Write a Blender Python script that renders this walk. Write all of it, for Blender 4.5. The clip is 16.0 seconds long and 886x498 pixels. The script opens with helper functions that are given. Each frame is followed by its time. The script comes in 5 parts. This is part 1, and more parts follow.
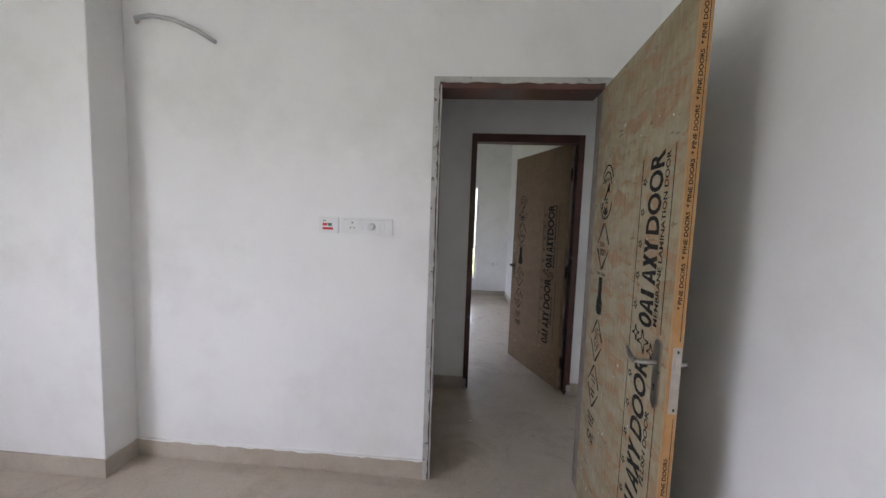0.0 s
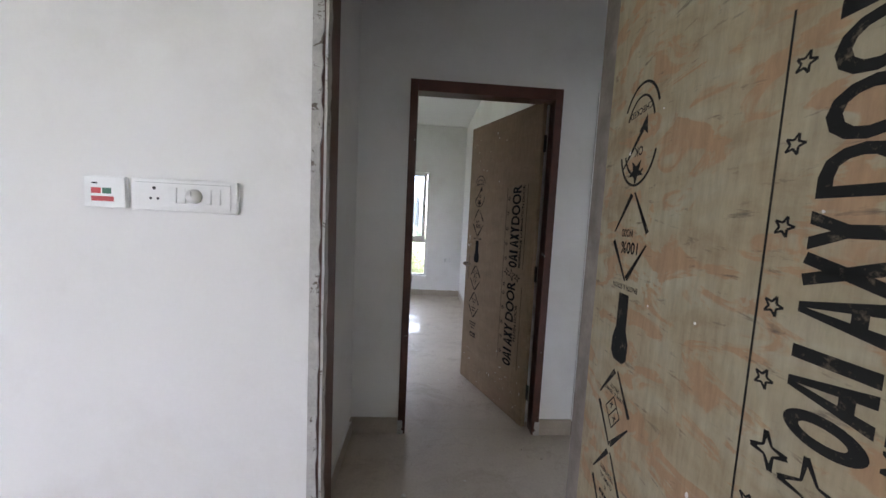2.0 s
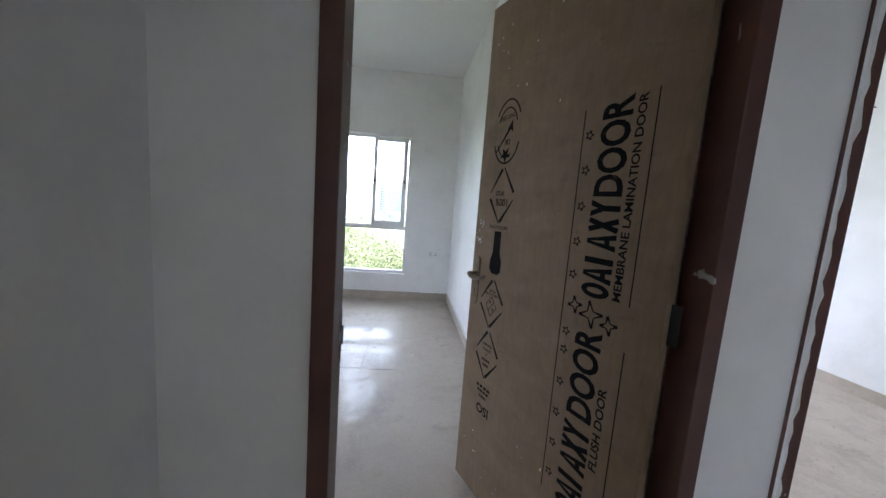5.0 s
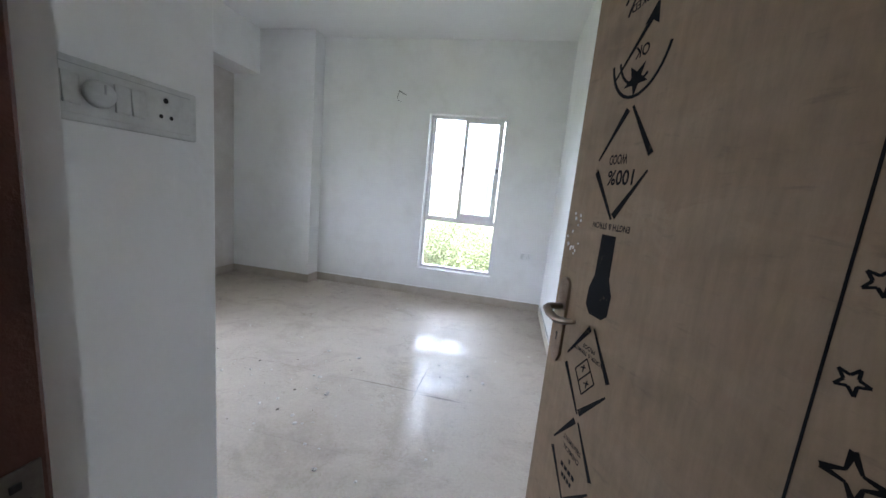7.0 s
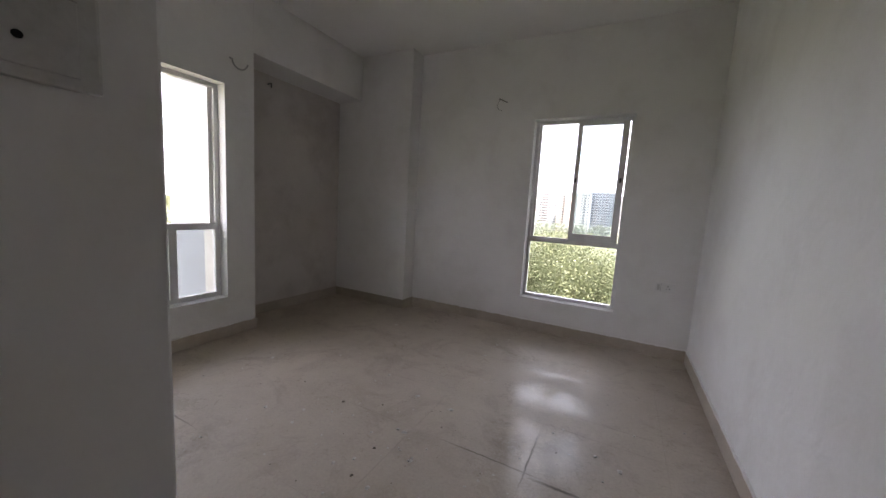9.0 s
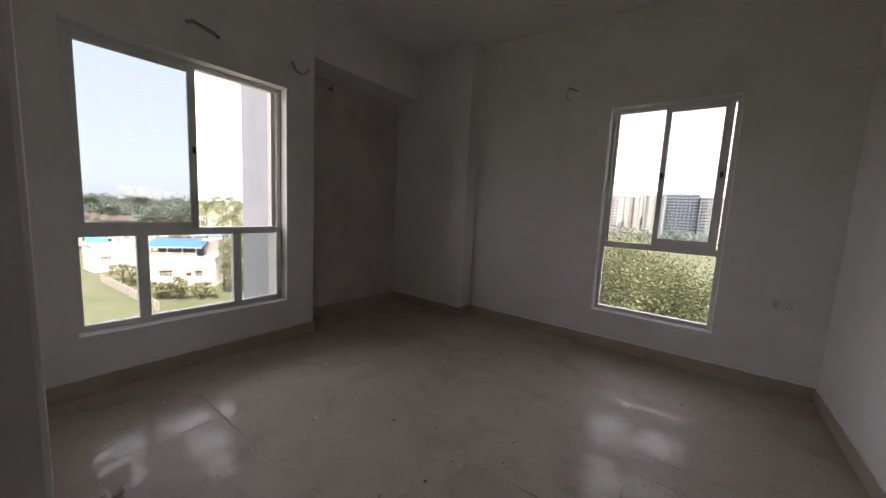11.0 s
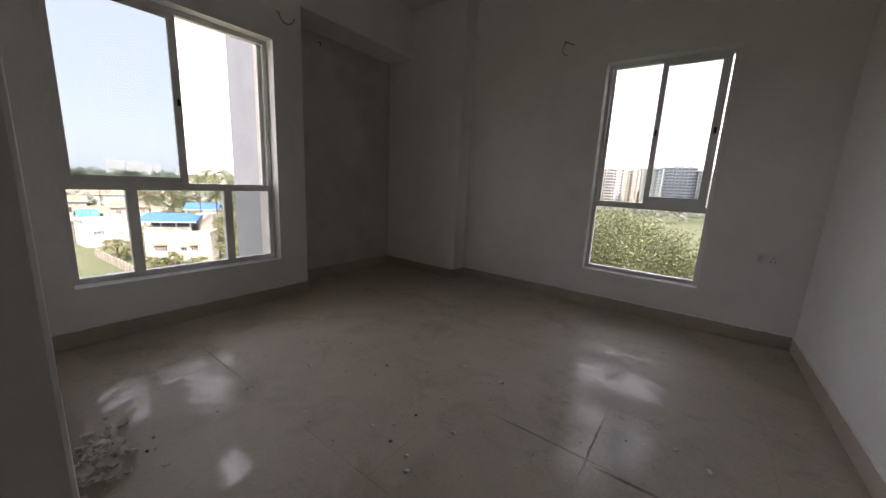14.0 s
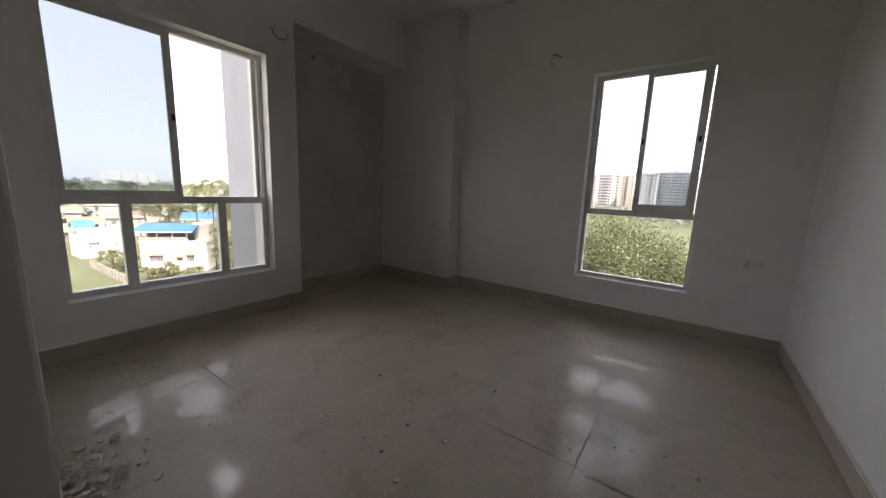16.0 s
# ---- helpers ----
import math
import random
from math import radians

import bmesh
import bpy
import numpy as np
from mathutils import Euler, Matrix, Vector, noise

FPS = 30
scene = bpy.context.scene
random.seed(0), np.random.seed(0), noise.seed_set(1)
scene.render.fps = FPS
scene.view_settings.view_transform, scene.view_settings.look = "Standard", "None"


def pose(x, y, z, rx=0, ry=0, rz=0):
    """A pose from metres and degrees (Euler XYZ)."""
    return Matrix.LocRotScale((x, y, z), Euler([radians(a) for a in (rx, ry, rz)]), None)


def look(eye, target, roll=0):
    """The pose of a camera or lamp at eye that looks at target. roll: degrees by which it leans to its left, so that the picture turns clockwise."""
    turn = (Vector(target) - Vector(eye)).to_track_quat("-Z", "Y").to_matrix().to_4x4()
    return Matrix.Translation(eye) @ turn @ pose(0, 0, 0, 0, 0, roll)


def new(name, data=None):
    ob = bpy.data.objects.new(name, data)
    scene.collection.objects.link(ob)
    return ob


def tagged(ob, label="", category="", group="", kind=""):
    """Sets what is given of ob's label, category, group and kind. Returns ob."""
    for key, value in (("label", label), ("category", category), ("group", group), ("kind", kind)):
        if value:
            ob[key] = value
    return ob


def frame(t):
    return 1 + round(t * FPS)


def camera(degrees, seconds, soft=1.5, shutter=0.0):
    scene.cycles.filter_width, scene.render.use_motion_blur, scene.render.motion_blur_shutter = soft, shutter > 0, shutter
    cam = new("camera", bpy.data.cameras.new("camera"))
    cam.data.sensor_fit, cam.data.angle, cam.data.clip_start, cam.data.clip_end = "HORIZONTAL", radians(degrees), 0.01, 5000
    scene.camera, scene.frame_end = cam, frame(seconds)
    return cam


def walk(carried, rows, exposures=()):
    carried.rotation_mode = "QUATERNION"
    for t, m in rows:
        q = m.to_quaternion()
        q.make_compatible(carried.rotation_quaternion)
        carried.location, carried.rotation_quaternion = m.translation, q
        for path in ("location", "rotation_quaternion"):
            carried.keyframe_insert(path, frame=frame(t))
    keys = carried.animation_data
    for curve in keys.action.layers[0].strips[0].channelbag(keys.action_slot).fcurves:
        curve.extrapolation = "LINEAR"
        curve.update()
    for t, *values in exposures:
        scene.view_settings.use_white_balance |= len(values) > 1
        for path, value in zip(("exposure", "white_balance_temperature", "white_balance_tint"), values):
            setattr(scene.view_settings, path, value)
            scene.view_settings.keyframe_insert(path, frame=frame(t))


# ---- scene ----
cam = camera(104.2, 16.0)
PATH = [
    (0, (0.145, 1.124, 1.408), (0.013, 3.113, 1.248), 2.0),
    (0.5, (0.189, 1.313, 1.382), (0.156, 3.305, 1.201), 2.1),
    (1, (0.289, 1.524, 1.369), (0.271, 3.518, 1.218), 4.0),
    (1.5, (0.298, 1.7, 1.351), (0.351, 3.688, 1.131), 2.9),
    (2, (0.262, 1.925, 1.343), (0.386, 3.913, 1.164), 2.8),
    (2.5, (0.258, 2.107, 1.337), (0.423, 4.092, 1.154), 4.1),
    (3, (0.323, 2.352, 1.342), (0.487, 4.336, 1.156), 3.8),
    (3.5, (0.332, 2.567, 1.331), (0.512, 4.545, 1.097), 3.5),
    (4, (0.325, 2.824, 1.307), (0.564, 4.799, 1.104), 4.2),
    (6.5, (0.434, 3.783, 1.226), (0.366, 5.754, 0.895), 4.9),
    (7, (0.503, 3.890, 1.228), (0.140, 5.831, 0.912), 5.6),
    (7.5, (0.554, 3.963, 1.225), (-0.089, 5.831, 0.914), 3.5),
    (8, (0.523, 4.063, 1.203), (-0.240, 5.889, 0.914), 2.7),
    (8.5, (0.421, 4.205, 1.176), (-0.413, 6.006, 0.928), 3.1),
    (9, (0.342, 4.321, 1.193), (-0.565, 6.087, 0.954), 3.4),
    (9.5, (0.303, 4.408, 1.214), (-0.772, 6.081, 1.000), 3.1),
    (11.8, (0.198, 4.516, 1.149), (-1.024, 6.075, 0.872), 3.3),
    (12, (0.201, 4.514, 1.147), (-1.025, 6.063, 0.833), 3.4),
    (12.5, (0.218, 4.509, 1.099), (-0.981, 6.079, 0.784), 3.2),
    (13, (0.233, 4.498, 1.055), (-0.938, 6.079, 0.694), 3.0),
    (13.5, (0.237, 4.489, 1.040), (-0.930, 6.065, 0.649), 2.8),
    (14, (0.270, 4.505, 1.042), (-0.886, 6.094, 0.667), 2.8),
    (14.5, (0.300, 4.515, 1.062), (-0.855, 6.105, 0.690), 2.6),
    (15, (0.349, 4.545, 1.057), (-0.774, 6.163, 0.711), 2.1),
    (15.5, (0.351, 4.557, 1.062), (-0.746, 6.193, 0.718), 1.8),
    (16, (0.315, 4.506, 1.066), (-0.835, 6.108, 0.731), 2.2),
]
EXPOSURES = [(0, 5.1, 6550, 24), (1.5, 5.32, 6500, 23), (3.0, 5.42, 6400, 23), (3.5, 5.5, 6500, 23), (4.0, 5.25, 6550, 23), (4.2, 5.15, 6400, 22), (6.3, 5.9, 6000, 19), (7.5, 5.5, 6250, 21), (8.5, 4.85, 6700, 25),
             (9.5, 3.8, 7300, 29), (12, 3.4, 7450, 27), (16, 3.4, 7450, 27)]
walk(cam, [(t, look(eye, target, roll)) for t, eye, target, roll in PATH], EXPOSURES)

# ---- world, sun and window light ----
world = bpy.data.worlds.new("world")
scene.world = world
world.use_nodes = True
sky = world.node_tree.nodes.new("ShaderNodeTexSky")
sky.sky_type, sky.sun_disc = "NISHITA", False
sky.sun_elevation, sky.sun_rotation = radians(50), radians(110)
sky.air_density, sky.dust_density = 1.0, 1.15
back = world.node_tree.nodes["Background"]
# thin high haze evens out the sky
haze = world.node_tree.nodes.new("ShaderNodeMix")
haze.data_type, haze.inputs[0].default_value, haze.inputs[7].default_value = "RGBA", 0.92, (2.25, 2.5, 2.8, 1)
world.node_tree.links.new(sky.outputs[0], haze.inputs[6])
world.node_tree.links.new(haze.outputs[2], back.inputs[0])
back.inputs[1].default_value = 0.15
sun = new("sun", bpy.data.lights.new("sun", "SUN"))
sun.data.energy, sun.data.angle, sun.data.color = 2.0, radians(0.5), (1.0, 0.95, 0.87)
# the sun stands in the east-south-east, behind the building
sun.matrix_world = look((0, 0, 60), (-0.60 * 30, 0.22 * 30, 60 - 0.766 * 30))


def window_lamp(name, eye, target, width, height, watts):
    lamp = new(name, bpy.data.lights.new(name, "AREA"))
    lamp.data.shape, lamp.data.size, lamp.data.size_y = "RECTANGLE", width, height
    lamp.data.energy, lamp.data.color = watts, (0.76, 0.89, 1.0)
    lamp.matrix_world = look(eye, target)
    return lamp


window_lamp("daylight_bedroom_west", (-3.33, -0.1, 1.40), (0, 0.1, 1.2), 1.3, 1.3, 0.60)
window_lamp("daylight_next_room", (2.55, 7.84, 1.3), (2.55, 5, 1.0), 0.9, 1.4, 0.62)

# ---- materials ----


def material(name):
    m = bpy.data.materials.new(name)
    m.use_nodes = True
    n, l = m.node_tree.nodes, m.node_tree.links
    return m, n, l, n["Principled BSDF"]


def noise_node(n, l, scale, detail=4, rough=0.55, vec=None, distortion=0.0):
    t = n.new("ShaderNodeTexNoise")
    t.inputs["Scale"].default_value, t.inputs["Detail"].default_value = scale, detail
    t.inputs["Roughness"].default_value, t.inputs["Distortion"].default_value = rough, distortion
    if vec is not None:
        l.new(vec, t.inputs["Vector"])
    return t


def ramp_node(n, l, src, stops):
    r = n.new("ShaderNodeValToRGB")
    r.color_ramp.elements[0].position, r.color_ramp.elements[0].color = stops[0][0], (*stops[0][1], 1)
    r.color_ramp.elements[1].position, r.color_ramp.elements[1].color = stops[-1][0], (*stops[-1][1], 1)
    for p, c in stops[1:-1]:
        e = r.color_ramp.elements.new(p)
        e.color = (*c, 1)
    l.new(src, r.inputs[0])
    return r


def mix_node(n, l, fac, a, b, mode="MIX"):
    m = n.new("ShaderNodeMix")
    m.data_type, m.blend_type = "RGBA", mode
    for sock, v in ((m.inputs[0], fac), (m.inputs[6], a), (m.inputs[7], b)):
        if isinstance(v, (int, float)):
            sock.default_value = v
        elif isinstance(v, tuple):
            sock.default_value = (*v, 1)
        else:
            l.new(v, sock)
    return m.outputs[2]


def bump_node(n, l, bsdf, height, strength, distance=0.01):
    b = n.new("ShaderNodeBump")
    b.inputs["Strength"].default_value, b.inputs["Distance"].default_value = strength, distance
    l.new(height, b.inputs["Height"])
    l.new(b.outputs[0], bsdf.inputs["Normal"])


def surface(name, a, b, scale=8.0, fine=90.0, rough=0.6, metal=0.0, bump=0.15, spots=None, rough_var=0.1):
    """A surface whose colour drifts between a and b, with fine grain and relief."""
    m, n, l, p = material(name)
    co = n.new("ShaderNodeTexCoord").outputs["Object"]
    big, small = noise_node(n, l, scale, 5, 0.6, co), noise_node(n, l, fine, 4, 0.6, co)
    c = ramp_node(n, l, big.outputs[0], [(0.32, a), (0.68, b)]).outputs[0]
    c = mix_node(n, l, 0.12, c, small.outputs[0], "OVERLAY")
    if spots:
        sp = noise_node(n, l, spots[1], 3, 0.7, co, 0.6)
        mask = ramp_node(n, l, sp.outputs[0], [(spots[2], (0, 0, 0)), (spots[2] + 0.04, (1, 1, 1))])
        c = mix_node(n, l, mask.outputs[0], c, spots[0])
    l.new(c, p.inputs["Base Color"])
    p.inputs["Roughness"].default_value, p.inputs["Metallic"].default_value = rough, metal
    if rough_var:
        mr = n.new("ShaderNodeMapRange")
        mr.inputs["To Min"].default_value, mr.inputs["To Max"].default_value = max(0.03, rough - rough_var), min(1, rough + rough_var)
        l.new(big.outputs[0], mr.inputs["Value"])
        l.new(mr.outputs[0], p.inputs["Roughness"])
    if bump:
        bump_node(n, l, p, small.outputs[0], bump, 0.004)
    return m


M = {}


def wall_paint(name, a, b, grime, amount):
    """Rolled paint over hand-trowelled plaster: drifting tone, dusty smudges and shallow waves."""
    m, n, l, p = material(name)
    co = n.new("ShaderNodeNewGeometry").outputs["Position"]
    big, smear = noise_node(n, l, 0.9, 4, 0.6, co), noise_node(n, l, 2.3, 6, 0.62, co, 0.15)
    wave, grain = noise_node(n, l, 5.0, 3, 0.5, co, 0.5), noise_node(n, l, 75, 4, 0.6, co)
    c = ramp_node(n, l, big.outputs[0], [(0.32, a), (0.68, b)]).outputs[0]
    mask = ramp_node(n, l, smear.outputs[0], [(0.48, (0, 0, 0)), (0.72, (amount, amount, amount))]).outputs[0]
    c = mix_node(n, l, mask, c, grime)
    c = mix_node(n, l, 0.10, c, grain.outputs[0], "OVERLAY")
    l.new(c, p.inputs["Base Color"])
    p.inputs["Roughness"].default_value = 0.6
    b1, b2 = n.new("ShaderNodeBump"), n.new("ShaderNodeBump")
    b1.inputs["Strength"].default_value, b1.inputs["Distance"].default_value = 0.35, 0.02
    b2.inputs["Strength"].default_value, b2.inputs["Distance"].default_value = 0.12, 0.004
    l.new(wave.outputs[0], b1.inputs["Height"])
    l.new(grain.outputs[0], b2.inputs["Height"])
    l.new(b1.outputs[0], b2.inputs["Normal"])
    l.new(b2.outputs[0], p.inputs["Normal"])
    return m


M["paint"] = wall_paint("white_wall_paint", (0.79, 0.785, 0.77), (0.86, 0.855, 0.84), (0.62, 0.595, 0.56), 0.34)
# niche base tone is darkened for its shade; the smudges are grime
M["niche_paint"] = wall_paint("shaded_stained_niche_paint", (0.54, 0.50, 0.46), (0.66, 0.62, 0.58), (0.40, 0.35, 0.31), 0.55)
M["ceiling"] = surface("ceiling_paint", (0.80, 0.80, 0.785), (0.85, 0.85, 0.84), 1.0, 60, 0.75, 0, 0.08)
M["outer"] = surface("outer_wall_paint", (0.28, 0.29, 0.315), (0.34, 0.35, 0.375), 1.5, 40, 0.8, 0, 0.15)
M["skirting"] = surface("skirting_tile", (0.40, 0.34, 0.275), (0.50, 0.435, 0.36), 5, 70, 0.35, 0, 0.05)
M["mortar"] = surface("floor_mortar", (0.40, 0.335, 0.265), (0.50, 0.425, 0.34), 6, 80, 0.9, 0, 0.2)
M["frame_wood"] = surface("dark_red_wood", (0.07, 0.028, 0.02), (0.125, 0.048, 0.034), 9, 120, 0.42, 0, 0.2, ((0.45, 0.43, 0.40), 14, 0.70))
M["frame_plaster"] = surface("plaster_smeared_frame", (0.40, 0.39, 0.37), (0.52, 0.51, 0.49), 10, 80, 0.75, 0, 0.5, ((0.16, 0.135, 0.115), 30, 0.62))
M["smeared_wood"] = surface("smeared_wood", (0.14, 0.115, 0.095), (0.25, 0.22, 0.19), 10, 90, 0.7, 0, 0.3)
M["aluminium"] = surface("aluminium_frame", (0.74, 0.74, 0.73), (0.82, 0.82, 0.81), 9, 150, 0.42, 0.0, 0.05, ((0.72, 0.71, 0.69), 16, 0.66))
M["plastic"] = surface("white_switch_plastic", (0.74, 0.74, 0.72), (0.80, 0.80, 0.79), 12, 120, 0.35, 0, 0)
M["dusty_plastic"] = surface("dusty_switch_plastic", (0.52, 0.52, 0.50), (0.66, 0.66, 0.64), 18, 120, 0.6, 0, 0.1)
M["dark"] = surface("dark_hole", (0.015, 0.015, 0.015), (0.03, 0.03, 0.03), 10, 100, 0.8, 0, 0)
M["red"] = surface("red_label", (0.55, 0.03, 0.04), (0.62, 0.05, 0.05), 10, 100, 0.5, 0, 0)
M["green"] = surface("dark_green_label", (0.02, 0.12, 0.07), (0.03, 0.16, 0.09), 10, 100, 0.5, 0, 0)
M["steel"] = surface("brushed_steel", (0.40, 0.37, 0.33), (0.52, 0.49, 0.45), 20, 200, 0.30, 1.0, 0.04)
M["bronze"] = surface("tarnished_bronze", (0.17, 0.125, 0.09), (0.28, 0.215, 0.16), 25, 160, 0.32, 0.9, 0.05)
M["strike"] = surface("dull_strike_steel", (0.13, 0.115, 0.10), (0.22, 0.20, 0.18), 30, 150, 0.5, 0.6, 0.1)
M["conduit"] = surface("grey_pvc_conduit", (0.36, 0.36, 0.36), (0.45, 0.45, 0.44), 12, 100, 0.5, 0, 0.05)
M["wire"] = surface("dark_wire", (0.04, 0.035, 0.03), (0.09, 0.08, 0.07), 30, 100, 0.6, 0, 0)
M["chip"] = surface("plaster_chip", (0.54, 0.51, 0.47), (0.76, 0.74, 0.71), 30, 160, 0.9, 0, 0.3)


def glass_material(name, tint, gloss=1.0):
    m, n, l, p = material(name)
    n.remove(p)
    clear, shine, mix, fr = (n.new("ShaderNodeBsdfTransparent"), n.new("ShaderNodeBsdfGlossy"), n.new("ShaderNodeMixShader"), n.new("ShaderNodeFresnel"))
    clear.inputs[0].default_value = (*tint, 1)
    shine.inputs["Roughness"].default_value = 0.02
    fr.inputs[0].default_value = 1.35
    l.new(fr.outputs[0], mix.inputs[0])
    l.new(clear.outputs[0], mix.inputs[1])
    l.new(shine.outputs[0], mix.inputs[2])
    l.new(mix.outputs[0], n["Material Output"].inputs[0])
    return m


# clear panes carry a grey tint that dims the bright view outside
M["glass"] = glass_material("dimming_clear_glass", (0.72, 0.74, 0.74))
M["tinted_glass"] = glass_material("tinted_glass", (0.44, 0.482, 0.495))
M["hazy_glass"] = glass_material("hazy_glass", (0.60, 0.64, 0.66))


def floor_tile_material():
    m, n, l, p = material("dusty_vitrified_tile")
    geo = n.new("ShaderNodeNewGeometry").outputs["Position"]
    rnd = n.new("ShaderNodeObjectInfo").outputs["Random"]
    big, mid, fine = noise_node(n, l, 1.1, 5, 0.6, geo), noise_node(n, l, 6, 6, 0.65, geo, 0.8), noise_node(n, l, 70, 3, 0.6, geo)
    c = ramp_node(n, l, big.outputs[0], [(0.3, (0.44, 0.375, 0.305)), (0.7, (0.575, 0.495, 0.415))]).outputs[0]
    dust = ramp_node(n, l, mid.outputs[0], [(0.36, (0, 0, 0)), (0.70, (0.8, 0.8, 0.8))]).outputs[0]
    c = mix_node(n, l, dust, c, (0.545, 0.475, 0.40))
    smudge = noise_node(n, l, 2.6, 7, 0.7, geo, 0.7)
    dirt = ramp_node(n, l, smudge.outputs[0], [(0.50, (0, 0, 0)), (0.66, (0.5, 0.5, 0.5))]).outputs[0]
    c = mix_node(n, l, dirt, c, (0.33, 0.265, 0.21))
    c = mix_node(n, l, 0.14, c, fine.outputs[0], "OVERLAY")
    v = n.new("ShaderNodeMapRange")
    v.inputs["To Min"].default_value, v.inputs["To Max"].default_value = 0.985, 1.015
    l.new(rnd, v.inputs["Value"])
    hsv = n.new("ShaderNodeHueSaturation")
    l.new(v.outputs[0], hsv.inputs["Value"])
    l.new(c, hsv.inputs["Color"])
    # dust dulls the polish; scraped spots near the windows lie bare
    scuff = noise_node(n, l, 11, 8, 0.78, geo, 1.8)
    fine_scuff = noise_node(n, l, 38, 7, 0.82, geo, 2.4)

    # edges wander as dirt and scraping do
    wander, crack = noise_node(n, l, 7, 5, 0.7, geo), noise_node(n, l, 24, 4, 0.65, geo)

    def moved(t, by):
        mv = n.new("ShaderNodeVectorMath")
        mv.operation = "MULTIPLY_ADD"
        mv.inputs[1].default_value = (by, by, 0)
        l.new(t.outputs["Color"], mv.inputs[0])
        sub = n.new("ShaderNodeVectorMath")
        sub.operation = "SUBTRACT"
        sub.inputs[1].default_value = (by / 2, by / 2, 0)
        l.new(geo, sub.inputs[0])
        l.new(sub.outputs[0], mv.inputs[2])
        return mv.outputs[0]

    def spots(places, high, inner, outer, co):
        """Largest of some soft ellipses (x, y, half axes) on the floor."""
        best = None
        for cx, cy, rx, ry in places:
            mp = n.new("ShaderNodeMapping")
            mp.inputs["Location"].default_value = (-cx / rx, -cy / ry, 0)
            mp.inputs["Scale"].default_value = (1 / rx, 1 / ry, 0)
            l.new(co, mp.inputs["Vector"])
            ln = n.new("ShaderNodeVectorMath")
            ln.operation = "LENGTH"
            l.new(mp.outputs[0], ln.inputs[0])
            fall = n.new("ShaderNodeMapRange")
            fall.inputs["From Min"].default_value, fall.inputs["From Max"].default_value = inner, outer
            fall.inputs["To Min"].default_value, fall.inputs["To Max"].default_value = high, 0.0
            l.new(ln.outputs["Value"], fall.inputs["Value"])
            if best is None:
                best = fall.outputs[0]
                continue
            mx = n.new("ShaderNodeMath")
            mx.operation = "MAXIMUM"
            l.new(best, mx.inputs[0])
            l.new(fall.outputs[0], mx.inputs[1])
            best = mx.outputs[0]
        return best

    bare = spots(((-1.82, 4.86, 0.16, 0.12), (-1.84, 5.08, 0.13, 0.12), (-1.80, 5.28, 0.13, 0.08), (-1.50, 5.09, 0.20, 0.09), (-1.57, 4.85, 0.13, 0.03), (-0.94, 4.95, 0.10, 0.04),
                  (-0.10, 6.50, 0.12, 0.14), (0.12, 6.50, 0.13, 0.14), (0.08, 6.92, 0.16, 0.022), (-0.03, 6.12, 0.13, 0.15), (-0.01, 5.80, 0.12, 0.22), (0.18, 6.04, 0.12, 0.20), (0.08, 5.46, 0.10, 0.20)), 0.19, 0.3, 1.6, moved(wander, 0.20))
    soot = spots(((-1.75, 5.22, 0.30, 0.006), (-1.74, 5.07, 0.006, 0.15), (-0.12, 5.82, 0.30, 0.006), (0.22, 5.80, 0.16, 0.012), (0.06, 5.93, 0.006, 0.24)), 0.8, 0.2, 1.0, moved(crack, 0.022))
    tot = n.new("ShaderNodeMath")
    tot.operation = "ADD"
    l.new(scuff.outputs[0], tot.inputs[0])
    l.new(bare, tot.inputs[1])
    tot2 = n.new("ShaderNodeMath")
    tot2.operation = "MULTIPLY_ADD"
    tot2.inputs[1].default_value = 0.6
    l.new(fine_scuff.outputs[0], tot2.inputs[0])
    l.new(tot.outputs[0], tot2.inputs[2])
    r = ramp_node(n, l, tot2.outputs[0], [(0.62, (0.66, 0.66, 0.66)), (0.90, (0.46, 0.46, 0.46)), (0.912, (0.03, 0.03, 0.03))])
    l.new(mix_node(n, l, soot, hsv.outputs[0], (0.10, 0.085, 0.07)), p.inputs["Base Color"])
    l.new(mix_node(n, l, soot, r.outputs[0], (0.9, 0.9, 0.9)), p.inputs["Roughness"])
    p.inputs["Specular IOR Level"].default_value = 0.36
    # dried plaster film wrinkles the bare spots
    film, relief = n.new("ShaderNodeMath"), n.new("ShaderNodeMath")
    film.operation, relief.operation = "MULTIPLY", "MULTIPLY_ADD"
    wrinkle = noise_node(n, l, 26, 6, 0.7, geo, 2.2)
    l.new(wrinkle.outputs[0], film.inputs[0])
    l.new(bare, film.inputs[1])
    l.new(film.outputs[0], relief.inputs[0])
    relief.inputs[1].default_value = 60.0
    l.new(fine.outputs[0], relief.inputs[2])
    bump_node(n, l, p, relief.outputs[0], 0.035, 0.004)
    return m


M["tile"] = floor_tile_material()

# ---- building helpers ----


def mesh_object(name, bm, mat, parent=None, smooth=False):
    me = bpy.data.meshes.new(name)
    bmesh.ops.recalc_face_normals(bm, faces=bm.faces)
    bm.to_mesh(me)
    bm.free()
    for k in (mat if isinstance(mat, (list, tuple)) else [mat]):
        me.materials.append(k)
    if smooth:
        me.polygons.foreach_set("use_smooth", [True] * len(me.polygons))
    ob = new(name, me)
    if parent is not None:
        ob.parent = parent
    return ob


def part(name, bm, mat, parent, label="", smooth=False):
    ob = mesh_object(name, bm, mat, parent, smooth)
    if label:
        tagged(ob, label)
    return ob


